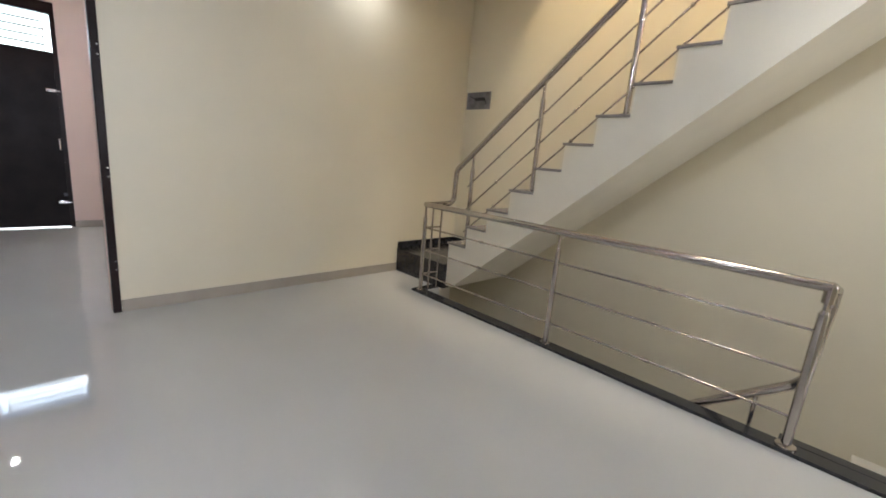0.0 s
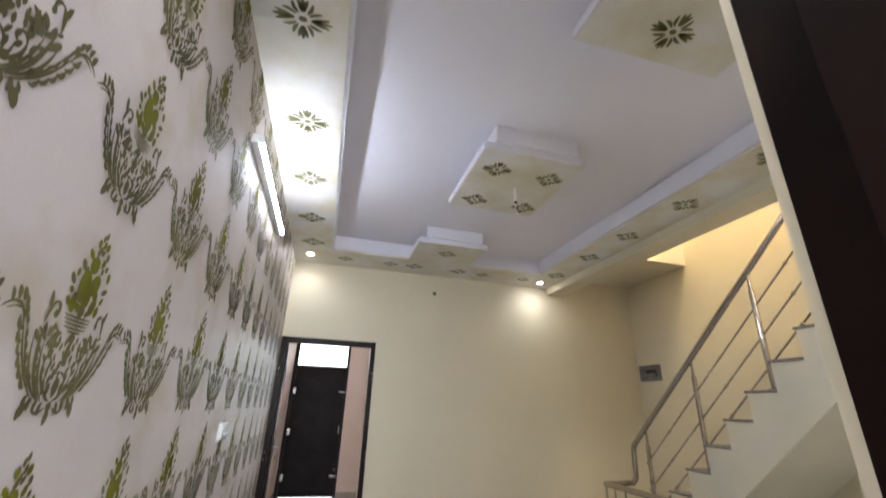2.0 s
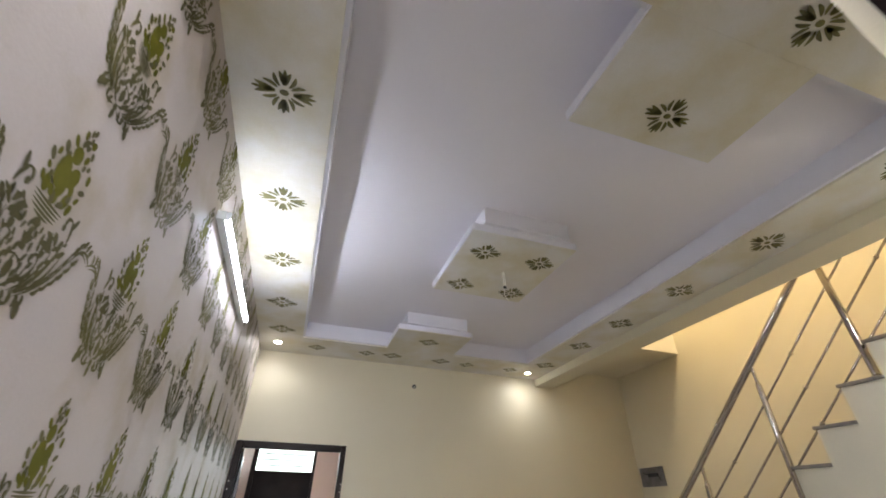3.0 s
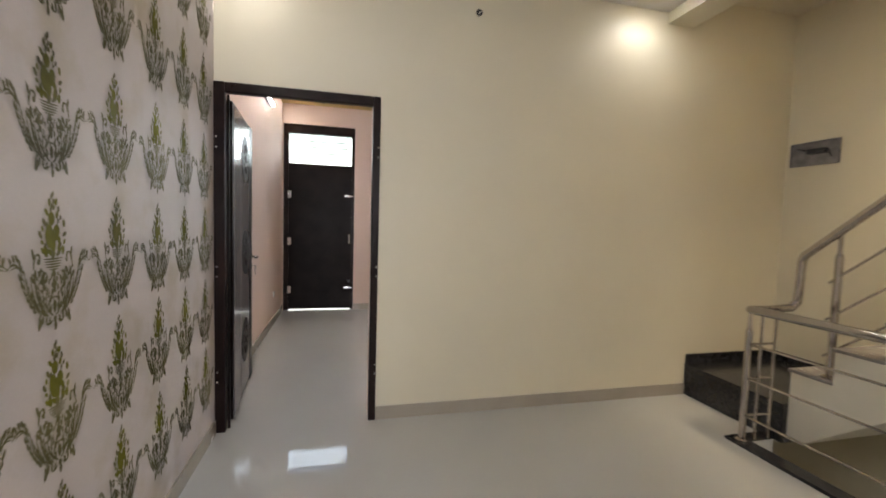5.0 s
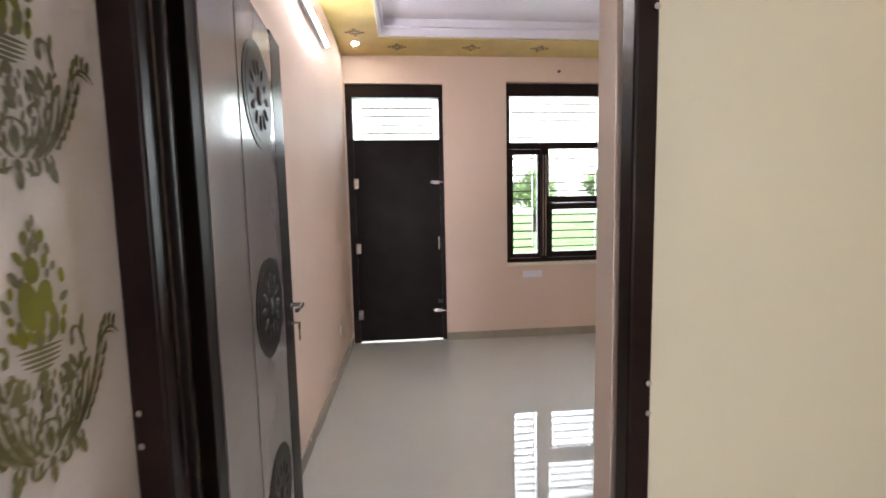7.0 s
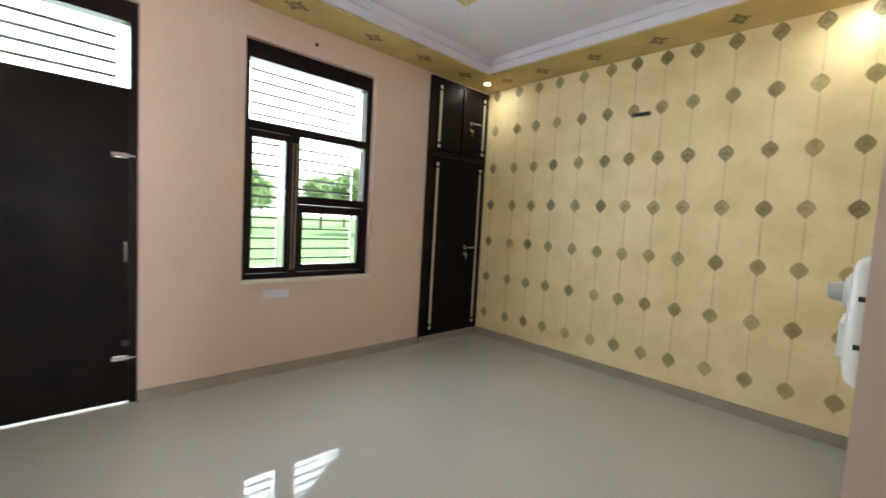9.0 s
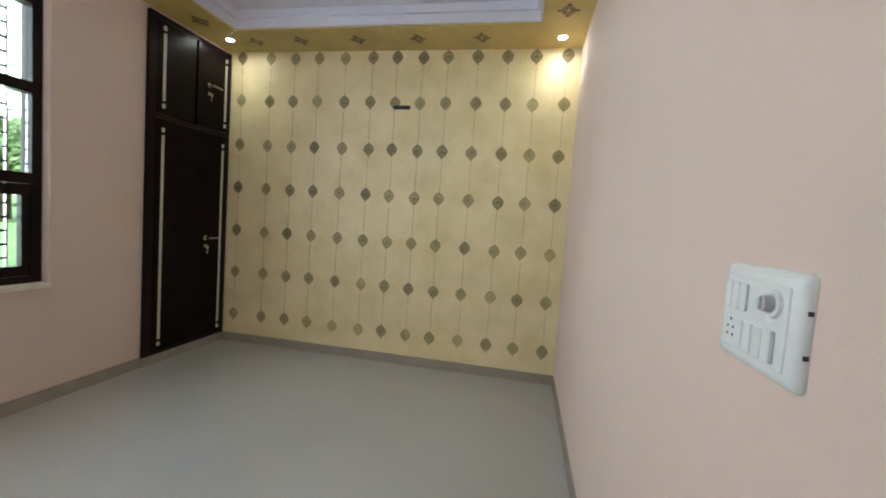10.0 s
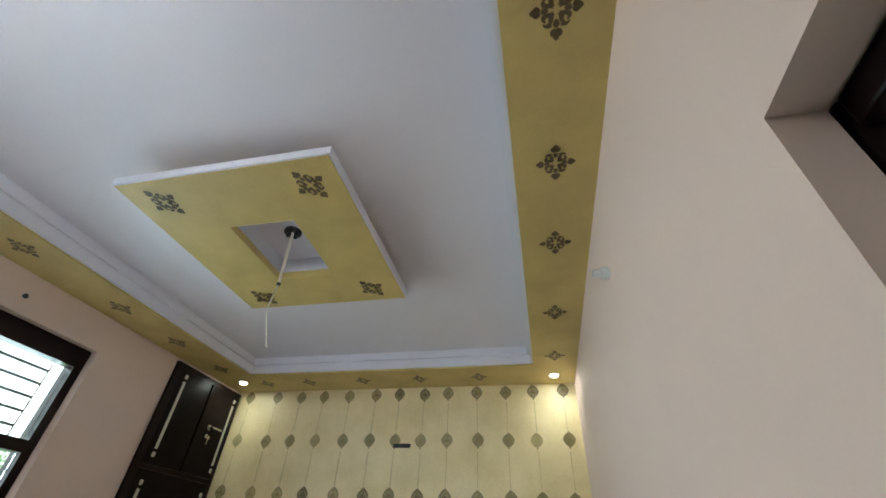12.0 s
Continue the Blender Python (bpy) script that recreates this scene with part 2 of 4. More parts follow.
# front room ceiling
RX0, RX1, RY0, RY1 = 0.29, 3.86, 0.468, 3.11
structure(boxes("ceiling_front", CEIL, [(XL, XR, E, D, ZC, 3.3)]), "lavender-white recessed front room ceiling", "ceiling")
structure(boxes("ceiling_border_front", GOLDC, [(XL, RX0, E, D, ZB, ZC), (RX1, XR, E, D, ZB, ZC), (RX0, RX1, RY1, D, ZB, ZC), (RX0, RX1, E, RY0, ZB, ZC)]), "ochre dropped ceiling border with stencilled ornaments", "ceiling")

structure(boxes("ground", GRASS, [(-400, 400, D + 0.3, 800, -0.4, -0.25)]), "green field outside the house", "ground")


# ---- trim of ceilings, skirtings ----
def lining(name, x0, x1, y0, y1, label, step=True):
    """White lip round a recessed ceiling, with a small stepped moulding."""
    a, w = 0.02, 0.045
    z0, z1 = ZB + 0.012, ZC
    its = [(x0, x0 + a, y0, y1, z0, z1), (x1 - a, x1, y0, y1, z0, z1), (x0 + a, x1 - a, y0, y0 + a, z0, z1), (x0 + a, x1 - a, y1 - a, y1, z0, z1)]
    z0 = ZB + 0.085
    its += [] if not step else [(x0 + a, x0 + w, y0 + a, y1 - a, z0, z1), (x1 - w, x1 - a, y0 + a, y1 - a, z0, z1), (x0 + w, x1 - w, y0 + a, y0 + w, z0, z1), (x0 + w, x1 - w, y1 - w, y1 - a, z0, z1)]
    structure(boxes(name, WHITE, its), label, "trim")


lining("trim_lobby", TX0, TX1, TY0, TY1, "white moulded lip round the recessed lobby ceiling", False)
lining("trim_front", RX0, RX1, RY0, RY1, "white moulded lip round the recessed room ceiling")
SK = 0.085
structure(boxes("baseboard_lobby", SKIRT, [(DX1 + 0.002, 3.425, -0.012, 0, 0, SK), (0, 0.012, BACK, -0.03, 0, SK)]), "grey-brown tile skirting of the lobby", "baseboard")
structure(boxes("baseboard_front", SKIRT, [(FX1, 3.40, D - 0.012, D, 0, SK), (XR - 0.012, XR, E, D - 0.012, 0, SK), (RVX + 0.002, XR - 0.012, E, E + 0.012, 0, SK), (XL, XL + 0.012, E + 0.02, D - 0.012, 0, SK)]), "grey-brown tile skirting of the front room", "baseboard")

# ---- stairs ----
RISE, RUN = 0.196, 0.2235
SY = -0.77
stairs = empty("staircase")
tagged(stairs, "white plastered stair flight with grey stone treads", "staircase")
N = 15
prof = [(SY, 0.03), (SY, 0.455)]
for k in range(N):
    y0, z = SY - k * RUN, 0.455 + k * RISE
    prof += [(y0, z)] if k else []
    prof += [(y0 - RUN, z)]
ylast, ztop = SY - N * RUN, 0.455 + (N - 1) * RISE
prof += [(ylast, ztop - 0.40), (SY - 0.08, 0.03)]


def extrude(bm, prof, x0, x1):
    vs = [[bm.verts.new((x, y, z)) for y, z in prof] for x in (x0, x1)]
    bm.faces.new(vs[0])
    bm.faces.new(vs[1][::-1])
    for i in range(len(prof)):
        j = (i + 1) % len(prof)
        bm.faces.new((vs[0][j], vs[0][i], vs[1][i], vs[1][j]))
    bmesh.ops.recalc_face_normals(bm, faces=bm.faces)


bm = bmesh.new()
extrude(bm, prof, SX, XR - 0.003)
part("flight", bm, STRING, stairs)
bm = bmesh.new()
box(bm, SX - 0.012, XR - 0.004, SY - RUN, SY + 0.015, 0.455, 0.475, 0.004)
tread = part("tread", bm, TREAD, stairs, "grey stone tread")
for k in range(1, N):
    t2 = new("tread", tread.data)
    t2.parent = stairs
    t2.location = (0, -k * RUN, k * RISE)
    t2["label"] = "grey stone tread"
landing = empty("landing_step")
tagged(landing, "black granite corner step at the foot of the stairs", "step")
boxes("slab", STRING, [(3.43, XR - 0.003, SY + 0.02, -0.022, -0.008, -0.002)], landing, 0, "white plaster underside")
boxes("riser", GRANITE, [(3.428, 3.45, SY, -0.001, 0.0, 0.225), (3.45, XR - 0.002, SY, SY + 0.02, 0, 0.225)], landing)
boxes("tread", GRANITE, [(3.418, XR - 0.003, SY, -0.002, 0.225, 0.25)], landing, 0.004)
boxes("upstand", GRANITE, [(3.428, XR - 0.003, -0.018, -0.002, 0.252, 0.325), (XR - 0.018, XR - 0.003, SY, -0.02, 0.252, 0.325)], landing)
PYE = -3.47
kerb = empty("granite_kerb")
tagged(kerb, "black granite kerb edging the stair opening", "kerb")
boxes("strip", GRANITE, [(3.125, HX, HY0, HY1, -0.02, 0.018)], kerb, 0.004)
boxes("strip", GRANITE, [(3.125, 3.426, HY1 + 0.001, HY1 + 0.075, -0.02, 0.018)], kerb, 0.004)
boxes("strip", GRANITE, [(HX + 0.001, 3.30, HY0, PYE, -0.02, 0.018)], kerb, 0.004)
lower = empty("lower_staircase")
tagged(lower, "cream plastered flight going down below the floor", "staircase")
prof = [(HY0, -0.22)]
for k in range(12):
    prof += [(HY0 + k * RUN, -0.02 - (k + 1) * 0.19 if k else -0.21)] if k == 0 else [(HY0 + k * RUN, -0.02 - k * 0.19), (HY0 + k * RUN, -0.02 - (k + 1) * 0.19)]
prof += [(-0.8, -2.3), (-0.8, -2.7), (HY0, -0.6)]
bm = bmesh.new()
extrude(bm, prof, HX + 0.004, XR - 0.003)
part("flight", bm, STRING, lower)

# ---- railings ----
PX, PY = 3.178, (-0.716, -2.12, -3.506)
RZ = 0.84
rail = empty("stair_guard_rail")
tagged(rail, "stainless steel guard rail round the stair opening", "railing")


def tube(name, pts, r, parent, mat=STEEL, n=14):
    bm = bmesh.new()
    sweep(bm, pts, r, n)
    return part(name, bm, mat, parent, smooth=True)


def post(x, y, z0, z1, parent, r=0.02):
    """Post with a foot flange, a collar and a thin neck under the rail."""
    bm = bmesh.new()
    cyl(bm, (x, y, z0), (x, y, z1 - 0.13), r, 18)
    cyl(bm, (x, y, z1 - 0.13), (x, y, z1 - 0.11), r, 18, r * 0.55)
    cyl(bm, (x, y, z1 - 0.11), (x, y, z1), r * 0.55, 12)
    p = part("post", bm, STEEL, parent, smooth=True)
    bm = bmesh.new()
    cyl(bm, (x, y, z0), (x, y, z0 + 0.008), r * 2.0, 20)
    cyl(bm, (x, y, z0 + 0.008), (x, y, z0 + 0.018), r * 1.9, 20, r * 1.05)
    f = part("flange", bm, STEEL, p, smooth=True)
    return p


tube("handrail", [(PX, PY[2], RZ - 0.075), (PX, PY[2], RZ), (PX, PY[0], RZ), (3.30, PY[0] - 0.01, RZ), (3.47, -0.735, RZ + 0.012), (3.50, -0.745, RZ + 0.05), (3.505, -0.75, 1.15), (3.505, -0.765, 1.18), (3.51, ylast, 1.175 + (-0.775 - ylast) * RISE / RUN)], 0.025, rail, n=18)
for y in PY:
    post(PX, y, 0.018, RZ, rail, 0.022 if y == PY[2] else 0.019)
for x in (3.262, 3.372):
    tube("baluster", [(x, PY[0] - 0.01, 0.018), (x, PY[0] - 0.01, RZ)], 0.009, rail)
for z in (0.625, 0.41, 0.175):
    tube("bar", [(PX, PY[2], z), (PX, PY[0], z), (3.372, PY[0] - 0.01, z)], 0.0075, rail, n=10)
    for y in (-1.42, -2.81):
        bm = bmesh.new()
        cyl(bm, (PX, y - 0.014, z), (PX, y + 0.014, z), 0.012, 12)
        ball(bm, (PX, y, z), 0.014)
        part("ring", bm, STEEL, rail, smooth=True)
for k in (0, 3, 6, 9, 12):
    y = SY - RUN * (k + 0.75)
    post(3.52, y, 0.475 + k * RISE, 1.175 + (-0.775 - y) * RISE / RUN, rail)
for off in (0.25, 0.47, 0.685):
    a, b2 = SY - 0.55 * RUN, ylast
    tube("bar", [(3.52, y, 1.175 + (-0.775 - y) * RISE / RUN - off) for y in (a, b2)], 0.0075, rail, n=10)
    for k in (1.5, 4.5, 7.5, 10.5):
        y = SY - RUN * (k + 0.55)
        bm = bmesh.new()
        ball(bm, (3.52, y, 1.175 + (-0.775 - y) * RISE / RUN - off), 0.015)
        part("ring", bm, STEEL, rail, smooth=True)
low = empty("lower_handrail")
tagged(low, "stainless steel handrail running down the lower flight", "handrail")
tube("handrail", [(PX + 0.005, PY[2] - 0.004, RZ - 0.004), (PX + 0.068, PY[2] - 0.016, RZ - 0.02), (PX + 0.084, PY[2] - 0.016, RZ - 0.10), (PX + 0.062, -3.505, 0.36), (3.28, -3.47, 0.30), (3.28, -1.6, 0.30 - 1.87 * 0.8)], 0.024, low, n=18)
for y in (-3.34, -2.6, -1.9):
    tube("support", [(3.28, y, -0.02 - 0.19 * (int((y - HY0) / RUN) + 1)), (3.28, y, 0.30 - (y + 3.47) * 0.8)], 0.011, low)

# ---- partition door ----
fr = empty("door_frame")
tagged(fr, "dark brown wooden door frame in the cream wall", "door frame")
JW = 0.06
boxes("jamb", FRAMEW, [(DX0 + 0.001, DX0 + JW, -0.022, 0.028, 0, DH)], fr, 0.006)
boxes("jamb", FRAMEW, [(DX1 - JW + 0.012, DX1 - 0.001, -0.022, 0.028, 0, DH)], fr, 0.006)
boxes("head", FRAMEW, [(DX0 + JW, DX1 - JW + 0.012, -0.022, 0.028, DH - JW, DH - 0.001)], fr, 0.006)
boxes("stop", WOOD, [(DX0 + JW, DX0 + JW + 0.015, 0.029, 0.042, 0, DH - JW)], fr, 0.003)
for z in (0.32, 0.96, 1.72):
    for x in (DX0 + 0.018, DX1 - 0.012):
        for dz in (0, 0.06):
            bm = bmesh.new()
            cyl(bm, (x, -0.03, z + dz), (x, -0.02, z + dz), 0.006, 10)
            part("screw", bm, CHROME, fr, smooth=True)

CARVED = material("carved_dark_wood", (0.045, 0.036, 0.034), 0.45, var=0.3, scale=9, fine=120, bump=0.05, spec=0.25)
GREYL = material("grey_door_laminate", (0.20, 0.175, 0.175), 0.22, var=0.12, scale=3, fine=120, bump=0.01, coat=0.3)
leaf = empty("room_door", 0.034, 0.125, 0)
leaf.matrix_world = pose(0.034, 0.125, 0.0, 0, 0, 4.4)
tagged(leaf, "open dark wooden door with grey panel and round carved medallions", "door")
boxes("leaf", WOOD, [(0.0, 0.034, 0, 0.86, 0.012, 2.03)], leaf, 0.003)
boxes("panel", GREYL, [(0.034, 0.0375, 0.055, 0.30, 0.03, 2.01)], leaf, 0, "plain grey laminate border")
boxes("panel", GREYL, [(0.034, 0.0395, 0.305, 0.70, 0.03, 2.01)], leaf, 0, "grey laminate middle panel")
boxes("strip", WOOD, [(0.034, 0.041, 0.70, 0.86, 0.012, 2.03)], leaf, 0.002, "dark brown lock stile")
for z in (0.40, 1.06, 1.74):
    bm = bmesh.new()
    c = Vector((0.0415, 0.50, z))
    for i, (r0, r1) in enumerate(((0.150, 0.165), (0.0, 0.142))):
        cyl(bm, (0.038, 0.5, z), (0.042 + i * 0.001, 0.5, z), r1, 40)
    part("medallion", bm, WOOD, leaf, "dark round carved medallion")
    bm = bmesh.new()
    for i in range(12):
        a = i * math.pi / 6
        p = Vector((0.044, 0.5 + 0.085 * math.cos(a), z + 0.085 * math.sin(a)))
        bmesh.ops.create_uvsphere(bm, u_segments=8, v_segments=6, radius=0.02, matrix=Matrix.Translation(p) @ Matrix.Rotation(a, 4, "X") @ Matrix.Diagonal((0.25, 1.4, 0.6, 1)))
    bmesh.ops.create_uvsphere(bm, u_segments=12, v_segments=6, radius=0.03, matrix=Matrix.Translation((0.044, 0.5, z)) @ Matrix.Diagonal((0.25, 1, 1, 1)))
    part("rosette", bm, CARVED, leaf, smooth=True)


def lever(parent, x, y, z, axis, side=1):
    """Lever handle on a plate with a key below. axis: outward direction."""
    ax = Vector(axis)
    al = Vector((0, 0, 1)).cross(ax) * side
    c = Vector((x, y, z))
    bm = bmesh.new()
    cyl(bm, c, c + ax * 0.008, 0.024, 20)
    cyl(bm, c, c + ax * 0.05, 0.009, 12)
    sweep(bm, [c + ax * 0.048, c + ax * 0.05 + al * 0.05, c + ax * 0.047 + al * 0.115], 0.0085, 12)
    h = part("handle", bm, CHROME, parent, "chrome lever handle", smooth=True)
    bm = bmesh.new()
    k = c - Vector((0, 0, 0.075))
    cyl(bm, k, k + ax * 0.008, 0.017, 16)
    cyl(bm, k, k + ax * 0.03, 0.004, 8)
    q = k + ax * 0.032 - Vector((0, 0, 0.012))
    bmesh.ops.create_cube(bm, size=1, matrix=Matrix.Translation(q) @ Matrix.Diagonal((0.006 if ax.x else 0.022, 0.006 if ax.y else 0.022, 0.03, 1)))
    cyl(bm, q - Vector((0, 0, 0.012)), q - Vector((0.0, 0.0, 0.06)), 0.004, 8)
    part("keyhole", bm, CHROME, parent, "chrome lock with a hanging key", smooth=True)


lever(leaf, 0.041, 0.80, 1.0, (1, 0, 0), -1)

# ---- dark frame of the back opening ----
bf = empty("back_door_frame")
tagged(bf, "dark brown door frame at the back opening", "door frame")
boxes("jamb", BACKW, [(BX - 0.012, BX + 0.0, BACK - 0.145, BACK - 0.018, 0, 2.38)], bf, 0.003)
boxes("jamb", BACKW, [(BX - 0.035, BX - 0.012, BACK - 0.145, BACK - 0.085, 0, 2.36)], bf, 0.003)
bd = empty("back_door")
tagged(bd, "dark brown wooden door standing open behind the back opening", "door")
boxes("leaf", BACKW, [(BX - 0.02, BX + 0.018, BACK - 1.14, BACK - 0.16, 0.012, 2.35)], bd, 0.003)
for z0, z1 in ((0.2, 1.0), (1.15, 2.2)):
    boxes("panel", BACKW, [(BX - 0.026, BX - 0.0205, BACK - 0.88, BACK - 0.28, z0, z1)], bd, 0.004)
boxes("head", BACKW, [(0.03, BX - 0.012, BACK - 0.145, BACK - 0.018, 2.36, 2.398)], bf, 0.003)

# ---- entrance door ----
YD = D + 0.03
door = tagged(empty("door_1"), "dark brown entrance door with glazed transom, closed", "door", kind="structure")
FW = 0.07
boxes("door_frame", FRAMEW, [(FX0 + 0.001, FX0 + FW, YD, YD + 0.09, 0, FZ - 0.001), (FX1 - 0.045, FX1 - 0.001, YD, YD + 0.09, 0, FZ - 0.001), (FX0 + FW, FX1 - 0.045, YD, YD + 0.09, FZ - 0.13, FZ - 0.001), (FX0 + FW, FX1 - 0.045, YD + 0.02, YD + 0.09, 2.075, 2.115)], door)
boxes("door_leaf", WOOD, [(FX0 + 0.055, FX1 - 0.038, YD + 0.005, YD + 0.045, 0.016, 2.112)], door, 0.003)
boxes("transom_pane", GLASS, [(FX0 + FW, FX1 - 0.045, YD + 0.05, YD + 0.055, 2.115, FZ - 0.13)], door).visible_shadow = False
for k in range(4):
    z = 2.19 + k * 0.085
    boxes("grille_bar", BLACK, [(FX0 + 0.14, FX1 - 0.11, YD + 0.12, YD + 0.132, z, z + 0.018)], door)
for x in (FX0 + 0.14, FX1 - 0.115):
    boxes("grille_upright", STEEL, [(x, x + 0.012, YD + 0.118, YD + 0.13, 2.115, FZ - 0.13)], door)
for z in (0.30, 1.0, 1.67):
    h = boxes("hinge", CHROME, [(FX0 + 0.07, FX0 + 0.105, YD - 0.001, YD + 0.006, z - 0.05, z + 0.05)], door, 0.001, "chrome hinge")
    bm = bmesh.new()
    cyl(bm, (FX0 + 0.063, YD - 0.004, z - 0.052), (FX0 + 0.063, YD - 0.004, z + 0.052), 0.007, 12)
    part("knuckle", bm, CHROME, h, smooth=True)
for z in (0.32, 1.675):
    bm = bmesh.new()
    box(bm, FX1 - 0.14, FX1 - 0.05, YD - 0.001, YD + 0.006, z - 0.017, z + 0.017, 0.001)
    cyl(bm, (FX1 - 0.135, YD - 0.012, z), (FX1 - 0.015, YD - 0.012, z), 0.008, 12)
    cyl(bm, (FX1 - 0.09, YD - 0.012, z), (FX1 - 0.09, YD - 0.04, z), 0.005, 10)
    part("tower_bolt", bm, CHROME, door, "chrome tower bolt", smooth=True)
bm = bmesh.new()
sweep(bm, [(FX1 - 0.07, YD + 0.005, 0.98), (FX1 - 0.07, YD - 0.03, 0.985), (FX1 - 0.07, YD - 0.03, 1.105), (FX1 - 0.07, YD + 0.005, 1.11)], 0.009, 12)
part("pull_handle", bm, CHROME, door, "chrome pull handle", smooth=True)
boxes("lock_plate", BLACK, [(FX1 - 0.085, FX1 - 0.045, YD - 0.001, YD + 0.006, 0.40, 0.44)], door, 0.002)

# ---- window ----
YW = D + 0.06
win = tagged(empty("window_1"), "dark brown wooden window with clear panes and horizontal bars", "window", kind="structure")
boxes("window_frame", FRAMEW, [(WX0 + 0.001, WX0 + 0.05, YW, YW + 0.09, WZ0 + 0.03, WZ1 - 0.001), (WX1 - 0.06, WX1 - 0.001, YW, YW + 0.09, WZ0 + 0.03, WZ1 - 0.001),
                               (WX0 + 0.05, WX1 - 0.06, YW, YW + 0.09, WZ1 - 0.13, WZ1 - 0.001), (WX0 + 0.05, WX1 - 0.06, YW, YW + 0.09, 2.01, 2.08),
                               (WX0 + 0.05, WX1 - 0.06, YW, YW + 0.09, WZ0 + 0.03, WZ0 + 0.075), (1.94, 2.02, YW, YW + 0.09, WZ0 + 0.075, 2.01), (2.02, WX1 - 0.06, YW, YW + 0.09, 1.44, 1.51)], win)


def sash(x0, x1, z0, z1, w=0.045, y=YW + 0.012):
    s = boxes("casement", FRAMEW, [(x0, x0 + w, y, y + 0.04, z0, z1), (x1 - w, x1, y, y + 0.04, z0, z1), (x0 + w, x1 - w, y, y + 0.04, z0, z0 + w * 1.4), (x0 + w, x1 - w, y, y + 0.04, z1 - w * 1.6, z1)], win)
    boxes("pane", GLASS, [(x0 + w, x1 - w, y + 0.018, y + 0.022, z0 + w * 1.4, z1 - w * 1.6)], s).visible_shadow = False


sash(WX0 + 0.052, 1.938, WZ0 + 0.077, 2.008, 0.035)
sash(2.022, WX1 - 0.062, WZ0 + 0.077, 1.438, 0.045)
for x0, x1, z0, z1 in ((WX0 + 0.05, WX1 - 0.06, 2.08, WZ1 - 0.13), (2.02, WX1 - 0.06, 1.51, 2.01)):
    boxes("pane", GLASS, [(x0, x1, YW + 0.04, YW + 0.044, z0, z1)], win).visible_shadow = False
for x0, x1, z0, z1 in ((WX0 + 0.05, WX1 - 0.06, 2.08, WZ1 - 0.13), (2.02, WX1 - 0.06, 0.88, 2.01), (WX0 + 0.05, 1.94, 0.88, 2.01)):
    for k in range(int((z1 - z0) / 0.088)):
        z = z0 + 0.07 + k * 0.088
        if z < z1 - 0.01:
            boxes("grille_bar", BLACK, [(x0 + 0.05, x1 - 0.05, YW + 0.13, YW + 0.144, z, z + 0.016)], win)
    for x in (x0 + 0.045, x1 - 0.055):
        boxes("grille_upright", STEEL, [(x, x + 0.012, YW + 0.127, YW + 0.14, z0, z1)], win)
for x in (1.985, 1.955):
    boxes("stay", STEEL, [(x, x + 0.008, YW - 0.012, YW - 0.002, 0.87, 1.95)], win, 0.001)
boxes("window_sill", STRING, [(WX0 + 0.002, WX1 - 0.002, D - 0.02, YW + 0.09, WZ0 + 0.0, WZ0 + 0.029)], win, 0.003, "white marble sill")

# ---- corner cupboard ----
cup = empty("corner_cupboard")
tagged(cup, "tall dark brown cupboard doors with silver inlay strips", "cupboard")
CX0, CX1, CY = 3.39, XR - 0.002, D - 0.03
boxes("cupboard_frame", FRAMEW, [(CX0, CX0 + 0.07, CY, D - 0.001, 0.08, 2.90), (CX1 - 0.045, CX1, CY, D - 0.001, 0.08, 2.90), (CX0 + 0.07, CX1 - 0.045, CY, D - 0.001, 2.86, 2.90), (CX0 + 0.07, CX1 - 0.045, CY + 0.004, D - 0.001, 0.08, 0.105), (CX0 + 0.07, CX1 - 0.045, CY + 0.004, D - 0.001, 2.075, 2.11)], cup)
boxes("plinth", SKIRT, [(CX0, CX1, D - 0.025, D - 0.001, 0.0, 0.079)], cup)
lowd = boxes("lower_door", WOOD, [(CX0 + 0.072, CX1 - 0.047, CY - 0.004, D - 0.004, 0.107, 2.073)], cup, 0.003)
boxes("upper_panel", WOOD, [(CX0 + 0.072, 3.862, CY - 0.002, D - 0.004, 2.112, 2.858)], cup, 0.003)
upd = boxes("upper_door", WOOD, [(3.866, CX1 - 0.047, CY - 0.016, D - 0.004, 2.112, 2.858)], cup, 0.003, "slightly open upper door")
for x in (3.515, 4.205):
    for z0, z1 in ((0.15, 2.0), (2.16, 2.82)):
        yy = CY - (0.020 if x > 4 and z0 > 2 else 0.008)
        boxes("inlay", SILVER, [(x, x + 0.024, yy, CY + 0.005, z0 + 0.06, z1 - 0.06)], cup, 0, "silver inlay strip")
        for z in (z0, z1 - 0.035):
            boxes("inlay", SILVER, [(x - 0.002, x + 0.026, yy, CY + 0.005, z, z + 0.035)], cup, 0, "silver inlay square")
lever(cup, 4.02, CY - 0.004, 1.07, (0, -1, 0))
lever(cup, 4.0, CY - 0.016, 2.50, (0, -1, 0))

# ---- ceiling panels ----
def panel(name, items, mat, label):
    ob = boxes(name, mat, items)
    return structure(ob, label, "ceiling panel")


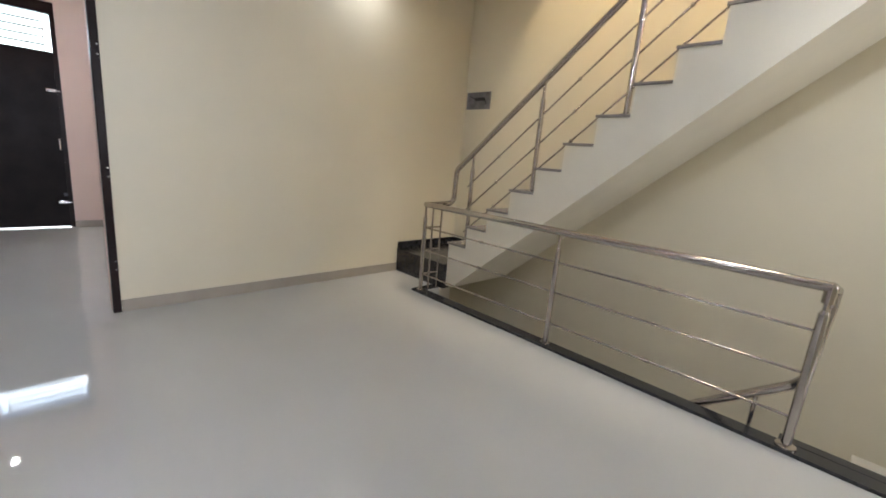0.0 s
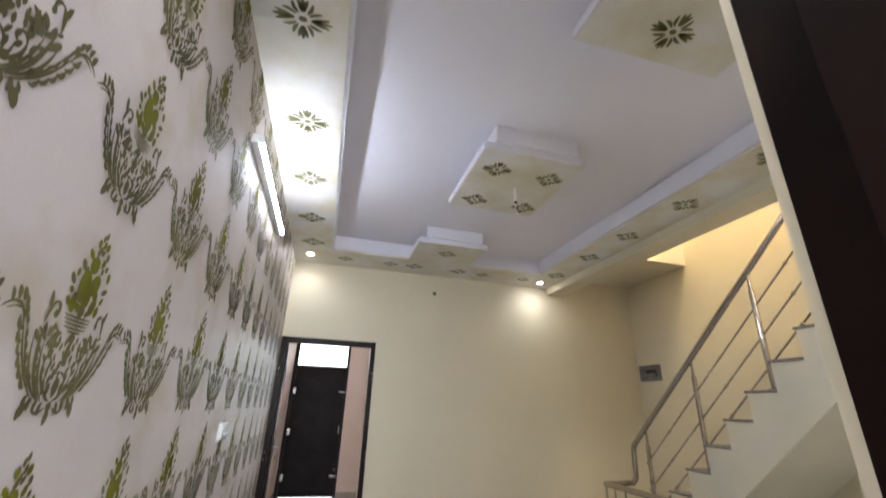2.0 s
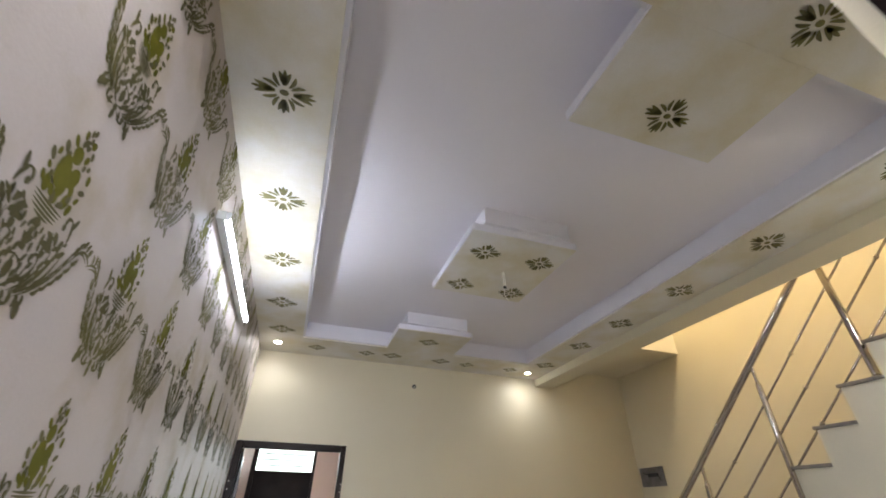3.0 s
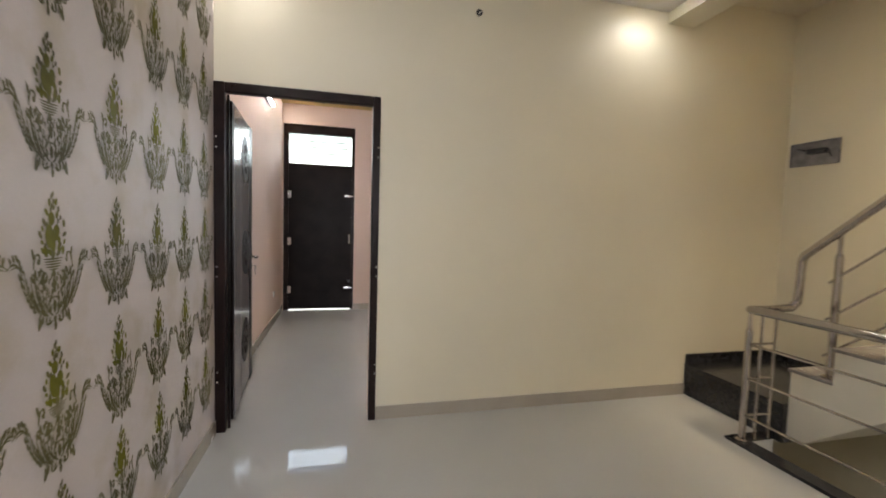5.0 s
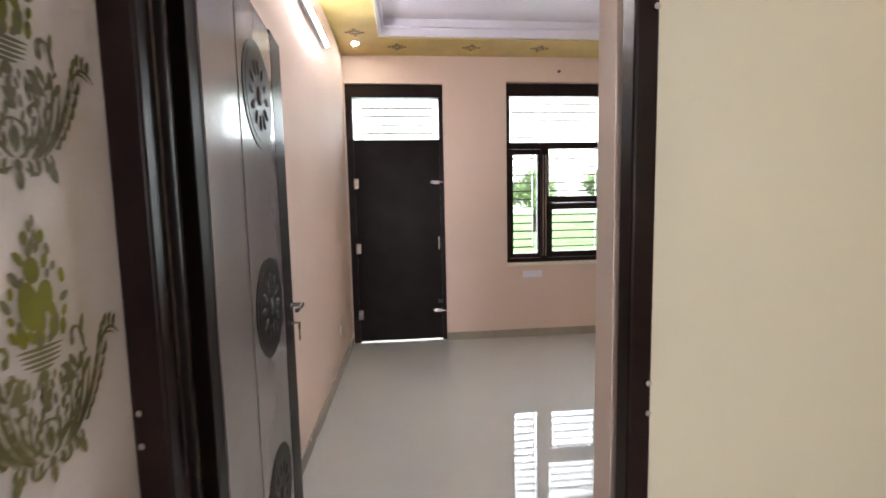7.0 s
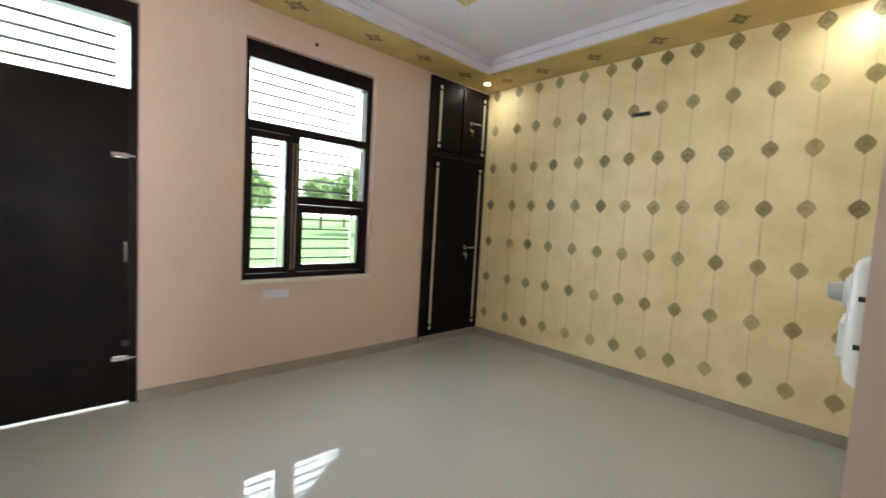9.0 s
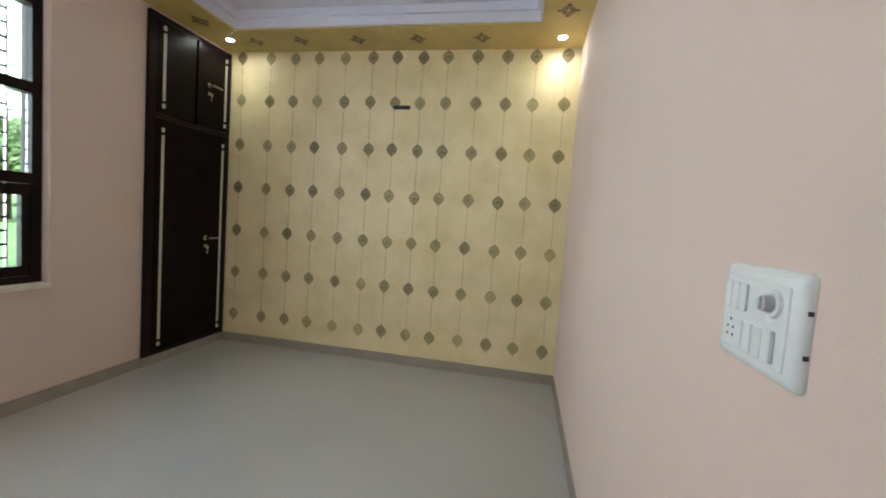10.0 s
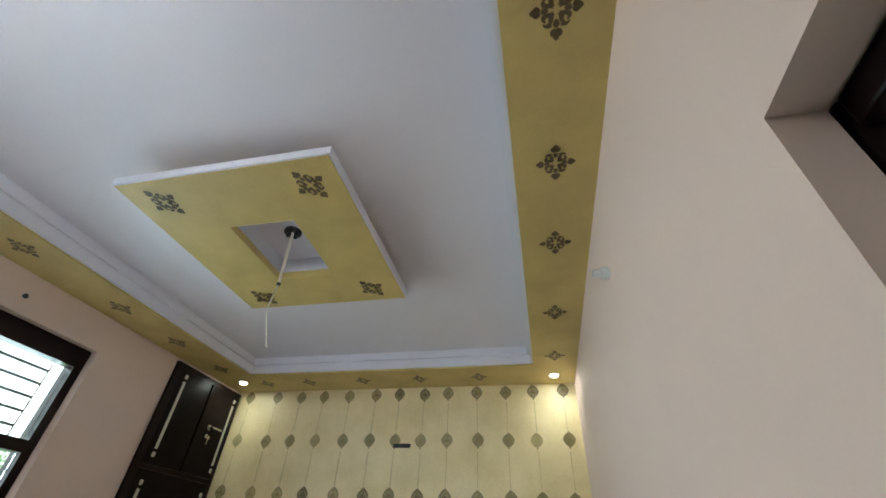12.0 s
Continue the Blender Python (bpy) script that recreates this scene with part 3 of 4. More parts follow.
PANELS = ((1.232, 1.906, -2.629, -1.86), (1.18, 1.86, -1.03, -0.37), (1.31, 2.04, TY0, -3.47))
for i, (x0, x1, y0, y1) in enumerate(PANELS):
    panel("ceiling_panel", [(x0, x1, y0, y1, ZB - 0.002, ZB + 0.045)], BORDER, "flat dropped ceiling panel with stencilled flowers")
    ya, yb = (y0 - 0.035, y1 - 0.05) if i == 0 else (y0 - 0.04, y1 - 0.03) if i == 1 else (y0 + 0.03, y1 + 0.04)
    panel("ceiling_panel_back", [(x0 + 0.06, x1 - 0.06, ya, yb, ZB + 0.046, ZC + 0.002)], WHITE, "white stepped backing above the ceiling panel")
    panel("ceiling_panel_edge", [(x0 - 0.008, x0 - 0.0005, y0, y1, ZB + 0.002, ZB + 0.045), (x1 + 0.0005, x1 + 0.008, y0, y1, ZB + 0.002, ZB + 0.045)] + ([(x0, x1, y0 - 0.008, y0 - 0.0005, ZB + 0.002, ZB + 0.045)] if i < 2 else []) + ([(x0, x1, y1 + 0.0005, y1 + 0.008, ZB + 0.002, ZB + 0.045)] if i != 1 else []), WHITE, "white painted edge of the ceiling panel")
QX0, QX1, QY0, QY1 = 1.503, 2.68, 1.235, 2.34
OX0, OX1, OY0, OY1 = 1.865, 2.355, 1.59, 1.96
z0, z1 = ZB + 0.006, ZB + 0.05
panel("ceiling_panel_front", [(QX0, QX1, QY0, OY0, z0, z1), (QX0, QX1, OY1, QY1, z0, z1), (QX0, OX0, OY0, OY1, z0, z1), (OX1, QX1, OY0, OY1, z0, z1)], GOLDC, "ochre dropped ceiling panel with a square hole")
panel("ceiling_panel_front_edge", [(QX0 - 0.01, QX0 - 0.0005, QY0 - 0.01, QY1 + 0.01, z0 + 0.004, z1 + 0.004), (QX1 + 0.0005, QX1 + 0.01, QY0 - 0.01, QY1 + 0.01, z0 + 0.004, z1 + 0.004), (QX0, QX1, QY0 - 0.01, QY0 - 0.0005, z0 + 0.004, z1 + 0.004), (QX0, QX1, QY1 + 0.0005, QY1 + 0.01, z0 + 0.004, z1 + 0.004),
                                    (OX0 - 0.03, OX0 - 0.001, OY0 - 0.03, OY1 + 0.03, z1 + 0.001, ZC), (OX1 + 0.001, OX1 + 0.03, OY0 - 0.03, OY1 + 0.03, z1 + 0.001, ZC), (OX0 - 0.001, OX1 + 0.001, OY0 - 0.03, OY0 - 0.001, z1 + 0.001, ZC), (OX0 - 0.001, OX1 + 0.001, OY1 + 0.001, OY1 + 0.03, z1 + 0.001, ZC)], WHITE, "white edges of the ochre ceiling panel")


# ---- stencil shapes, flat in x and y ----
def strip(bm, p0, p1, p2, w, n=7, slot=0, tail=0.25):
    """A curved leaf from p0 by p1 to p2, widest in its first half."""
    left, right = [], []
    for i in range(n + 1):
        t = i / n
        p = (1 - t) ** 2 * Vector(p0) + 2 * t * (1 - t) * Vector(p1) + t * t * Vector(p2)
        d = 2 * (1 - t) * (Vector(p1) - Vector(p0)) + 2 * t * (Vector(p2) - Vector(p1))
        d = d.normalized() if d.length > 1e-6 else Vector((1, 0))
        h = w * 0.5 * (math.sin(math.pi * min(1, t * 0.92 + 0.04)) ** 0.7 + 0.06)
        q = Vector((-d.y, d.x)) * h
        left.append(bm.verts.new((*(p + q), 0)))
        right.append(bm.verts.new((*(p - q), 0)))
    for i in range(n):
        bm.faces.new((left[i], right[i], right[i + 1], left[i + 1])).material_index = slot


def blob(bm, x, y, rx, ry, slot=0, n=9, a=0.0):
    vs = []
    for i in range(n):
        u = 2 * math.pi * i / n
        px, py = rx * math.cos(u), ry * math.sin(u)
        vs.append(bm.verts.new((x + px * math.cos(a) - py * math.sin(a), y + px * math.sin(a) + py * math.cos(a), 0)))
    bm.faces.new(vs).material_index = slot


def damask(bm, rng):
    """A wide vase of acanthus leaves under an olive bouquet, 0.38 m high; its handles meet those of its neighbours."""
    done = [0, 0]

    def lift():
        bm.verts.ensure_lookup_table()
        for v in bm.verts[done[0]:]:
            v.co.z = 0.0003 + 0.00012 * (done[1] % 16)
        done[0], done[1] = len(bm.verts), done[1] + 1

    def S(p0, p1, p2, w, n=6, slot=0):
        strip(bm, p0, p1, p2, w, n, slot)
        lift()

    def B(x, y, rx, ry, slot=0, n=9, a=0.0):
        blob(bm, x, y, rx, ry, slot, n, a)
        lift()

    for s in (-1, 1):
        P = lambda x, y: Vector((x * s, y))
        # outer acanthus rising from the foot and arching over as a handle
        p0, p1, p2 = P(0.046, -0.163), P(0.108, -0.122), P(0.138, -0.044)
        S(p0, p1, p2, 0.0048, 10)
        S(P(0.060, -0.148), P(0.108, -0.108), P(0.128, -0.046), 0.0045, 9)
        S(P(0.138, -0.050), P(0.158, 0.016), P(0.2025, -0.024), 0.0060, 9)
        S(P(0.128, -0.048), P(0.150, 0.000), P(0.190, -0.024), 0.0045, 8)
        for i in range(6):
            t = 0.30 + i * 0.14
            p = (1 - t) ** 2 * p0 + 2 * t * (1 - t) * p1 + t * t * p2
            S(p + P(0.003, -0.004), p + P(0.016, -0.006), p + P(0.019, 0.015), rng.uniform(0.0075, 0.0105), 5)
            S(p + P(-0.004, 0.000), p + P(-0.004, 0.010), p + P(0.002, 0.020), rng.uniform(0.005, 0.0075), 5)
        for x, y in ((0.142, -0.030), (0.149, -0.016), (0.160, -0.006), (0.173, -0.006), (0.186, -0.012)):
            S(P(x, y), P(x - 0.002, y + 0.012), P(x + 0.007, y + 0.021), rng.uniform(0.0085, 0.011), 5)
        # long inner leaves with leafy heads
        for x0, x1, x2, y2, w in ((0.040, 0.098, 0.106, -0.055, 0.0065), (0.034, 0.084, 0.092, -0.040, 0.0090), (0.028, 0.070, 0.075, -0.062, 0.0060)):
            S(P(x0, -0.160), P(x1, -0.125), P(x2, y2), w, 9)
        for dx, dy, lean in ((0.0, 0.0, 0.15), (-0.010, 0.004, -0.5), (-0.020, 0.002, -1.0), (0.008, -0.008, 0.7), (-0.012, -0.012, -0.9)):
            q = P(math.sin(lean) * 0.030, math.cos(lean) * 0.026)
            S(P(0.082 + dx, -0.056 + dy), P(0.082 + dx, -0.056 + dy) + q * 0.5 + P(0.004, 0.003), P(0.082 + dx, -0.056 + dy) + q, 0.0115, 5)
        S(P(0.060, -0.070), P(0.048, -0.056), P(0.034, -0.066), 0.012, 6)
        S(P(0.052, -0.064), P(0.044, -0.046), P(0.050, -0.036), 0.008, 5)
        # lyre with curled ends
        S(P(0.020, -0.150), P(0.062, -0.125), P(0.056, -0.092), 0.0075, 8)
        S(P(0.056, -0.096), P(0.052, -0.076), P(0.038, -0.088), 0.0070, 7)
        S(P(0.039, -0.086), P(0.030, -0.096), P(0.040, -0.104), 0.0080, 5)
        S(P(0.012, -0.160), P(0.040, -0.138), P(0.038, -0.112), 0.0055, 7)
        S(P(0.048, -0.086), P(0.054, -0.074), P(0.046, -0.064), 0.0085, 5)
        # ring round the heart
        S(P(0.0, -0.108), P(0.030, -0.112), P(0.024, -0.138), 0.0060, 7)
        S(P(0.024, -0.136), P(0.022, -0.156), P(0.004, -0.160), 0.0055, 6)
        B(0.034 * s, -0.138, 0.005, 0.007, 0, 8)
        # foot: ruffle and dark tips
        for x, y in ((0.020, -0.162), (0.036, -0.158), (0.054, -0.154), (0.068, -0.150)):
            S(P(x, y), P(x + 0.010, y - 0.010), P(x + 0.003, y - 0.022), rng.uniform(0.008, 0.011), 5)
        S(P(0.062, -0.164), P(0.074, -0.172), P(0.078, -0.190), 0.017, 6)
        S(P(0.012, -0.172), P(0.030, -0.186), P(0.044, -0.176), 0.0065, 6)
        # scrolls beside the bouquet
        S(P(0.068, -0.016), P(0.062, 0.014), P(0.082, 0.010), 0.0085, 7)
        S(P(0.081, 0.012), P(0.094, 0.000), P(0.096, -0.030), 0.0085, 7)
        S(P(0.094, -0.004), P(0.096, 0.012), P(0.102, 0.026), 0.0105, 5)
        B(0.070 * s, -0.010, 0.006, 0.008, 0, 8)
    # small leaves filling the belly of the vase
    filled = []
    for i in range(900):
        y = rng.uniform(-0.150, -0.030)
        half = 0.040 + 0.060 * ((y + 0.160) / 0.130) ** 0.6
        x = rng.uniform(-half, half)
        if any((x - a) ** 2 + (y - c) ** 2 < 0.0135 ** 2 for a, c in filled) or (abs(x) < 0.05 and y > -0.045):
            continue
        filled.append((x, y))
        lean = x * 7 + rng.uniform(-0.5, 0.5)
        l = rng.uniform(0.007, 0.011)
        q = Vector((math.sin(lean), math.cos(lean))) * l
        bend = Vector((rng.uniform(-0.003, 0.003), 0))
        S(Vector((x, y)) - q, Vector((x, y)) + bend, Vector((x, y)) + q, rng.uniform(0.006, 0.0095), 4)
    # neck of bands, flame and heart
    for i in range(5):
        w = 0.047 - i * 0.003 - (0.012 if i > 3 else 0)
        S((-w, -0.004 - i * 0.0072), (0, -0.007 - i * 0.0072), (w, -0.004 - i * 0.0072), 0.0052, 8)
    S((0, -0.036), (0, -0.045), (0, -0.054), 0.022, 6)
    B(0, -0.068, 0.007, 0.014)
    for s in (-1, 1):
        S((0, -0.090), (0.006 * s, -0.076), (0.013 * s, -0.070), 0.009, 5)
    B(0, -0.090, 0.008, 0.008)
    B(0, -0.134, 0.010, 0.017)
    B(0, -0.170, 0.008, 0.009)
    S((0, -0.176), (0.003, -0.186), (0, -0.202), 0.014, 5)
    # bouquet: large olive leaves in the middle, smaller ones round them, a tuft on top
    for x, y, rx, ry, a in ((-0.018, 0.056, 0.021, 0.034, 0.1), (0.019, 0.066, 0.017, 0.024, -0.3), (0.002, 0.036, 0.015, 0.024, 0), (-0.004, 0.104, 0.017, 0.019, 0),
                            (-0.034, 0.018, 0.010, 0.017, 0.3), (0.032, 0.022, 0.011, 0.018, -0.2), (0.000, 0.008, 0.012, 0.011, 0), (0.030, 0.046, 0.009, 0.014, 0.5)):
        B(x, y, rx, ry, 1, 12, a)
    spots = [(-0.018, 0.056), (0.019, 0.066), (0.0, 0.036), (-0.004, 0.104)]
    for i in range(600):
        v = rng.uniform(0.004, 0.150)
        half = 0.070 * min(1.0, 0.62 + v * 8) * min(1.0, (0.178 - v) / 0.105)
        u = rng.uniform(-half, half)
        if any((u - a) ** 2 + (v - d) ** 2 < (0.027 if k < 4 else 0.0172) ** 2 for k, (a, d) in enumerate(spots)):
            continue
        spots.append((u, v))
        r = rng.uniform(0.0052, 0.0082)
        B(u, v, r, r * rng.uniform(1.3, 2.0), 1 if rng.random() < 0.5 else 0, 7, rng.uniform(-0.7, 0.7) - 9 * u)
    for u, v in ((-0.010, 0.150), (0.008, 0.152), (-0.002, 0.164), (0.006, 0.172), (0.0, 0.140)):
        B(u, v, 0.005, 0.009, 0, 7, -12 * u)


rng = random.Random(5)
bm = bmesh.new()
damask(bm, rng)
for f in bm.faces:
    if f.normal.z < 0:
        f.normal_flip()
me = bpy.data.meshes.new("stencil_vase")
bm.to_mesh(me)
bm.free()
me.materials.append(LEAF)
me.materials.append(OLIVE)
ON_WEST = Matrix(((0, 0, 1, 0), (1, 0, 0, 0), (0, 1, 0, 0), (0, 0, 0, 1)))
# the painter set the columns closer towards the door
VASE_Y = (-4.05, -3.645, -3.245, -2.84, -2.435, -2.07, -1.72, -1.40, -1.09, -0.78, -0.48, -0.185)
VASE_TOP = (0.575, 0.968, 1.362, 1.768, 2.19, 2.61, 3.02)
for col, y in enumerate(VASE_Y):
    pitch = (VASE_Y[min(col + 1, 11)] - VASE_Y[max(col - 1, 0)]) / (min(col + 1, 11) - max(col - 1, 0))
    for row, top in enumerate(VASE_TOP):
        ob = new("stencil_vase", me)
        ob.parent = wall_w
        tall = 0.965 if row < 4 else 1.0
        ob.matrix_world = (Matrix.Translation((0.0004 + 0.00005 * ((row + col) % 2), y + rng.uniform(-0.005, 0.005), top - 0.175 * tall + rng.uniform(-0.005, 0.005)))
                           @ ON_WEST @ Matrix.Rotation(rng.uniform(-0.02, 0.02), 4, "Z") @ Matrix.Diagonal((pitch / 0.405, tall, 1, 1)))


def flower(bm, m, r=0.095):
    """Flower stencil of thin petals round an oval centre."""
    n0 = len(bm.verts)
    blob(bm, 0, 0, r * 0.15, r * 0.12, 0, 12)
    for q in range(4):
        a = q * math.pi / 2
        big = 1.0 if q % 2 == 0 else 0.85
        for k, (da, l, w, b) in enumerate(((0, 1.0, 0.10, 0), (0.20, 0.92, 0.10, 0.10), (-0.20, 0.92, 0.10, -0.10))):
            c, s = math.cos(a + da), math.sin(a + da)
            e = a + da * 1.1
            strip(bm, (r * 0.28 * math.cos(a + da * 0.5), r * 0.28 * math.sin(a + da * 0.5)), (r * 0.6 * big * math.cos(a + da * 0.5), r * 0.6 * big * math.sin(a + da * 0.5)), (r * l * big * math.cos(e), r * l * big * math.sin(e)), r * w * 1.5, 6)
        for s in (-1, 1):
            a1 = a + math.pi / 4 + s * 0.20
            strip(bm, (r * 0.26 * math.cos(a1), r * 0.26 * math.sin(a1)), (r * 0.5 * math.cos(a1 - s * 0.1), r * 0.5 * math.sin(a1 - s * 0.1)), (r * 0.74 * math.cos(a1 + s * 0.12), r * 0.74 * math.sin(a1 + s * 0.12)), r * 0.13, 6)
    bm.verts.ensure_lookup_table()
    bmesh.ops.transform(bm, matrix=m, verts=bm.verts[n0:])


def ornament(bm, m, r=0.085):
    """Diamond ornament of leaf tufts and small curls."""
    n0 = len(bm.verts)
    for q in range(4):
        a = q * math.pi / 2
        k = 1.0 if q % 2 == 0 else 0.85
        R = Matrix.Rotation(a, 2)
        P = lambda x, y: R @ Vector((x * r * k, y * r * k))
        strip(bm, P(0.62, 0), P(0.8, 0), P(1.0, 0), r * 0.24, 5)
        strip(bm, P(0.30, 0), P(0.45, 0), P(0.58, 0), r * 0.20, 5)
        for s in (-1, 1):
            strip(bm, P(0.60, 0.03 * s), P(0.72, 0.20 * s), P(0.86, 0.12 * s), r * 0.13, 5)
            strip(bm, P(0.20, 0.10 * s), P(0.42, 0.16 * s), P(0.50, 0.34 * s), r * 0.12, 6)
            strip(bm, P(0.48, 0.12 * s), P(0.56, 0.30 * s), P(0.40, 0.44 * s), r * 0.11, 6)
            strip(bm, P(0.12, 0.05 * s), P(0.22, 0.20 * s), P(0.34, 0.24 * s), r * 0.10, 5)
    bm.verts.ensure_lookup_table()
    bmesh.ops.transform(bm, matrix=m, verts=bm.verts[n0:])


def under(x, y, z, turn=0.0):
    return Matrix.Translation((x, y, z)) @ Matrix.Rotation(math.pi, 4, "X") @ Matrix.Rotation(turn, 4, "Z")


CEILM = material("olive_brown_stencil", (0.20, 0.18, 0.05), 0.5, var=0.4, scale=12, fine=80, bump=0.0)
zf = ZB - 0.0015
bm = bmesh.new()
for y in (-3.88, -3.23, -2.55, -1.91, -1.24, -0.66):
    flower(bm, under(0.20, y, zf, rng.uniform(-0.05, 0.05)), 0.12)
for y in (-3.75, -3.08, -2.42, -1.78, -1.20, -0.55):
    flower(bm, under(2.90, y, zf, rng.uniform(-0.05, 0.05)), 0.12)
for x in (0.53, 1.02, 2.10, 2.62):
    flower(bm, under(x, -0.27, zf), 0.09)
for x, y in ((1.28, -0.29), (1.80, -0.29), (1.52, -0.79), (1.39, -2.43), (1.39, -1.99), (1.77, -2.42), (1.79, -1.98), (1.67, -3.62), (1.86, -4.08)):
    flower(bm, under(x, y, ZB - 0.0035, rng.uniform(-0.1, 0.1)), 0.105)
structure(part("ceiling_flowers_lobby", bm, CEILM), "olive flower stencils on the lobby ceiling border", "stencil")
bm = bmesh.new()
for x in (0.55, 1.09, 1.70, 2.24, 2.98, 3.68):
    ornament(bm, under(x, 0.295, zf), 0.095)
for x in (0.45, 1.16, 1.83, 2.53, 3.10, 3.68):
    ornament(bm, under(x, 3.30, zf), 0.095)
for y in (0.95, 1.50, 2.05, 2.60, 3.05):
    ornament(bm, under(4.08, y, zf), 0.09)
for y in (0.9, 1.6, 2.3, 3.0):
    ornament(bm, under(0.09, y, zf), 0.09)
for x, y in ((1.64, 2.17), (1.65, 1.39), (2.54, 1.41), (2.55, 2.17)):
    ornament(bm, under(x, y, ZB + 0.0045, 0.5), 0.10)
structure(part("ceiling_ornaments_front", bm, DARKM), "dark brown ornament stencils on the ochre ceiling border", "stencil")


# ---- medallions of the gold wall ----
def medallion(bm):
    """A rounded diamond with a thin double outline, a pale wash inside and a small lotus figure."""
    n = 32

    def edge(k):
        pts = []
        for i in range(n):
            u = 2 * math.pi * i / n
            c, d = abs(math.cos(u)), abs(math.sin(u))
            q = k / (c ** 1.55 + d ** 1.55) ** (1 / 1.55)
            pts.append((0.051 * q * math.cos(u), 0.057 * q * math.sin(u)))
        return pts

    wash = [bm.verts.new((x, y, -0.0008)) for x, y in edge(0.97)]
    bm.faces.new(wash).material_index = 1

    def ring(r0, r1):
        a = [bm.verts.new((x, y, 0)) for x, y in edge(r0)]
        b = [bm.verts.new((x, y, 0)) for x, y in edge(r1)]
        for i in range(n):
            j = (i + 1) % n
            bm.faces.new((a[i], b[i], b[j], a[j]))
    ring(0.86, 1.0)
    ring(0.66, 0.73)
    for s in (-1, 1):
        strip(bm, (0, -0.024), (0.026 * s, -0.016), (0.020 * s, 0.006), 0.008, 6)
        strip(bm, (0.003 * s, -0.010), (0.017 * s, 0.002), (0.010 * s, 0.018), 0.007, 6)
        strip(bm, (0.002 * s, 0.020), (0.012 * s, 0.024), (0.003 * s, 0.031), 0.006, 5)
    strip(bm, (0, -0.016), (0, 0), (0, 0.018), 0.009, 5)
    strip(bm, (0, -0.056), (0, -0.063), (0, -0.072), 0.013, 4)
    strip(bm, (0, 0.056), (0, 0.061), (0, 0.066), 0.009, 4)


bm = bmesh.new()
medallion(bm)
for f in bm.faces:
    if f.normal.z < 0:
        f.normal_flip()
me = bpy.data.meshes.new("stencil_medallion")
bm.to_mesh(me)
bm.free()
me.materials.append(DARKM)
me.materials.append(WASH)
pale = me.copy()
pale.materials[0] = FADED
ON_EAST = Matrix(((0, 0, -1, 0), (-1, 0, 0, 0), (0, 1, 0, 0), (0, 0, 0, 1)))
wall_g = bpy.data.objects["wall_east_front"]
COLS = (3.365, 3.05, 2.79, 2.54, 2.26, 1.99, 1.75, 1.505, 1.27, 1.0, 0.735, 0.49, 0.235)
ROWS = (2.865, 2.455, 2.02, 1.59, 1.155, 0.73, 0.29)
bl = bmesh.new()
for y in COLS:
    for i, z in enumerate(ROWS):
        ob = new("stencil_medallion", me if i in (2, 3) or (i == 0 and y < 2) else pale)
        ob.parent = wall_g
        ob.matrix_world = Matrix.Translation((XR - 0.0015, y + rng.uniform(-0.006, 0.006), z + rng.uniform(-0.006, 0.006))) @ ON_EAST
        if i < 6:
            box(bl, XR - 0.0022, XR - 0.0005, y - 0.0018, y + 0.0018, ROWS[i + 1] + 0.075, z - 0.088)
LINE = material("faded_brown_line", (0.57, 0.46, 0.23), 0.4, var=0.3, scale=5, fine=60, bump=0.0)
ob = part("stencil_line", bl, LINE, wall_g)
ob["kind"] = "stuff"


# ---- lamps ----
def tube_lamp(name, x, y0, y1, z, label, mat):
    t = empty(name)
    tagged(t, label, "tube light")
    boxes("batten", PLASTIC, [(x, x + 0.034, y0, y1, z - 0.021, z + 0.021)], t, 0.003)
    bm = bmesh.new()
    cyl(bm, (x + 0.036, y0 + 0.02, z), (x + 0.036, y1 - 0.02, z), 0.015, 16)
    part("tube", bm, mat, t, smooth=True)
    for y in (y0, y1 - 0.02):
        boxes("cap", PLASTIC, [(x + 0.0345, x + 0.054, y, y + 0.02, z - 0.018, z + 0.018)], t, 0.003)


tube_lamp("tube_light", 0.002, -2.79, -1.60, 2.61, "glowing white tube light high on the stencilled wall", TUBE)
tube_lamp("tube_light", XL + 0.002, 1.30, 2.50, 2.62, "glowing white tube light high on the pink wall", TUBE2)


def downlight(x, y, color, power):
    d = empty("downlight", x, y, ZB)
    tagged(d, "small round recessed downlight, lit", "downlight", "ceiling downlights")
    bm = bmesh.new()
    cyl(bm, (0, 0, -0.006), (0, 0, -0.001), 0.042, 24)
    part("rim", bm, WHITE, d, smooth=True)
    bm = bmesh.new()
    cyl(bm, (0, 0, -0.009), (0, 0, -0.0065), 0.030, 24)
    part("lens", bm, LED, d, smooth=True)
    lamp("downlight_beam", "SPOT", power, color, pose(x, y, ZB - 0.03), angle=170)


for x, y in ((0.165, -0.30), (2.86, -0.235)):
    downlight(x, y, (0.95, 0.99, 1.0), 3.2)
# unseen pair, mirrored from the far end; added to light near lobby and stair wall
for x, y, power in ((0.165, -4.08, 9), (2.86, -4.08, 36)):
    downlight(x, y, (0.97, 0.99, 1.0), power)
for x, y in ((4.03, 3.29), (4.09, 0.30), (0.07, 3.22)):
    downlight(x, y, (0.97, 1.0, 0.86), 1.9)
lamp("stairwell_lamp", "AREA", 90, (1.0, 0.83, 0.57), look((3.75, -2.3, 6.1), (3.75, -2.1, 0)), size=1.0, size_y=1.0)
lamp("window_daylight", "AREA", 36, (0.86, 0.93, 1.0), look(((WX0 + WX1) / 2, D + 0.40, 1.75), ((WX0 + WX1) / 2, 0, 1.3)), size=1.2, size_y=1.8)
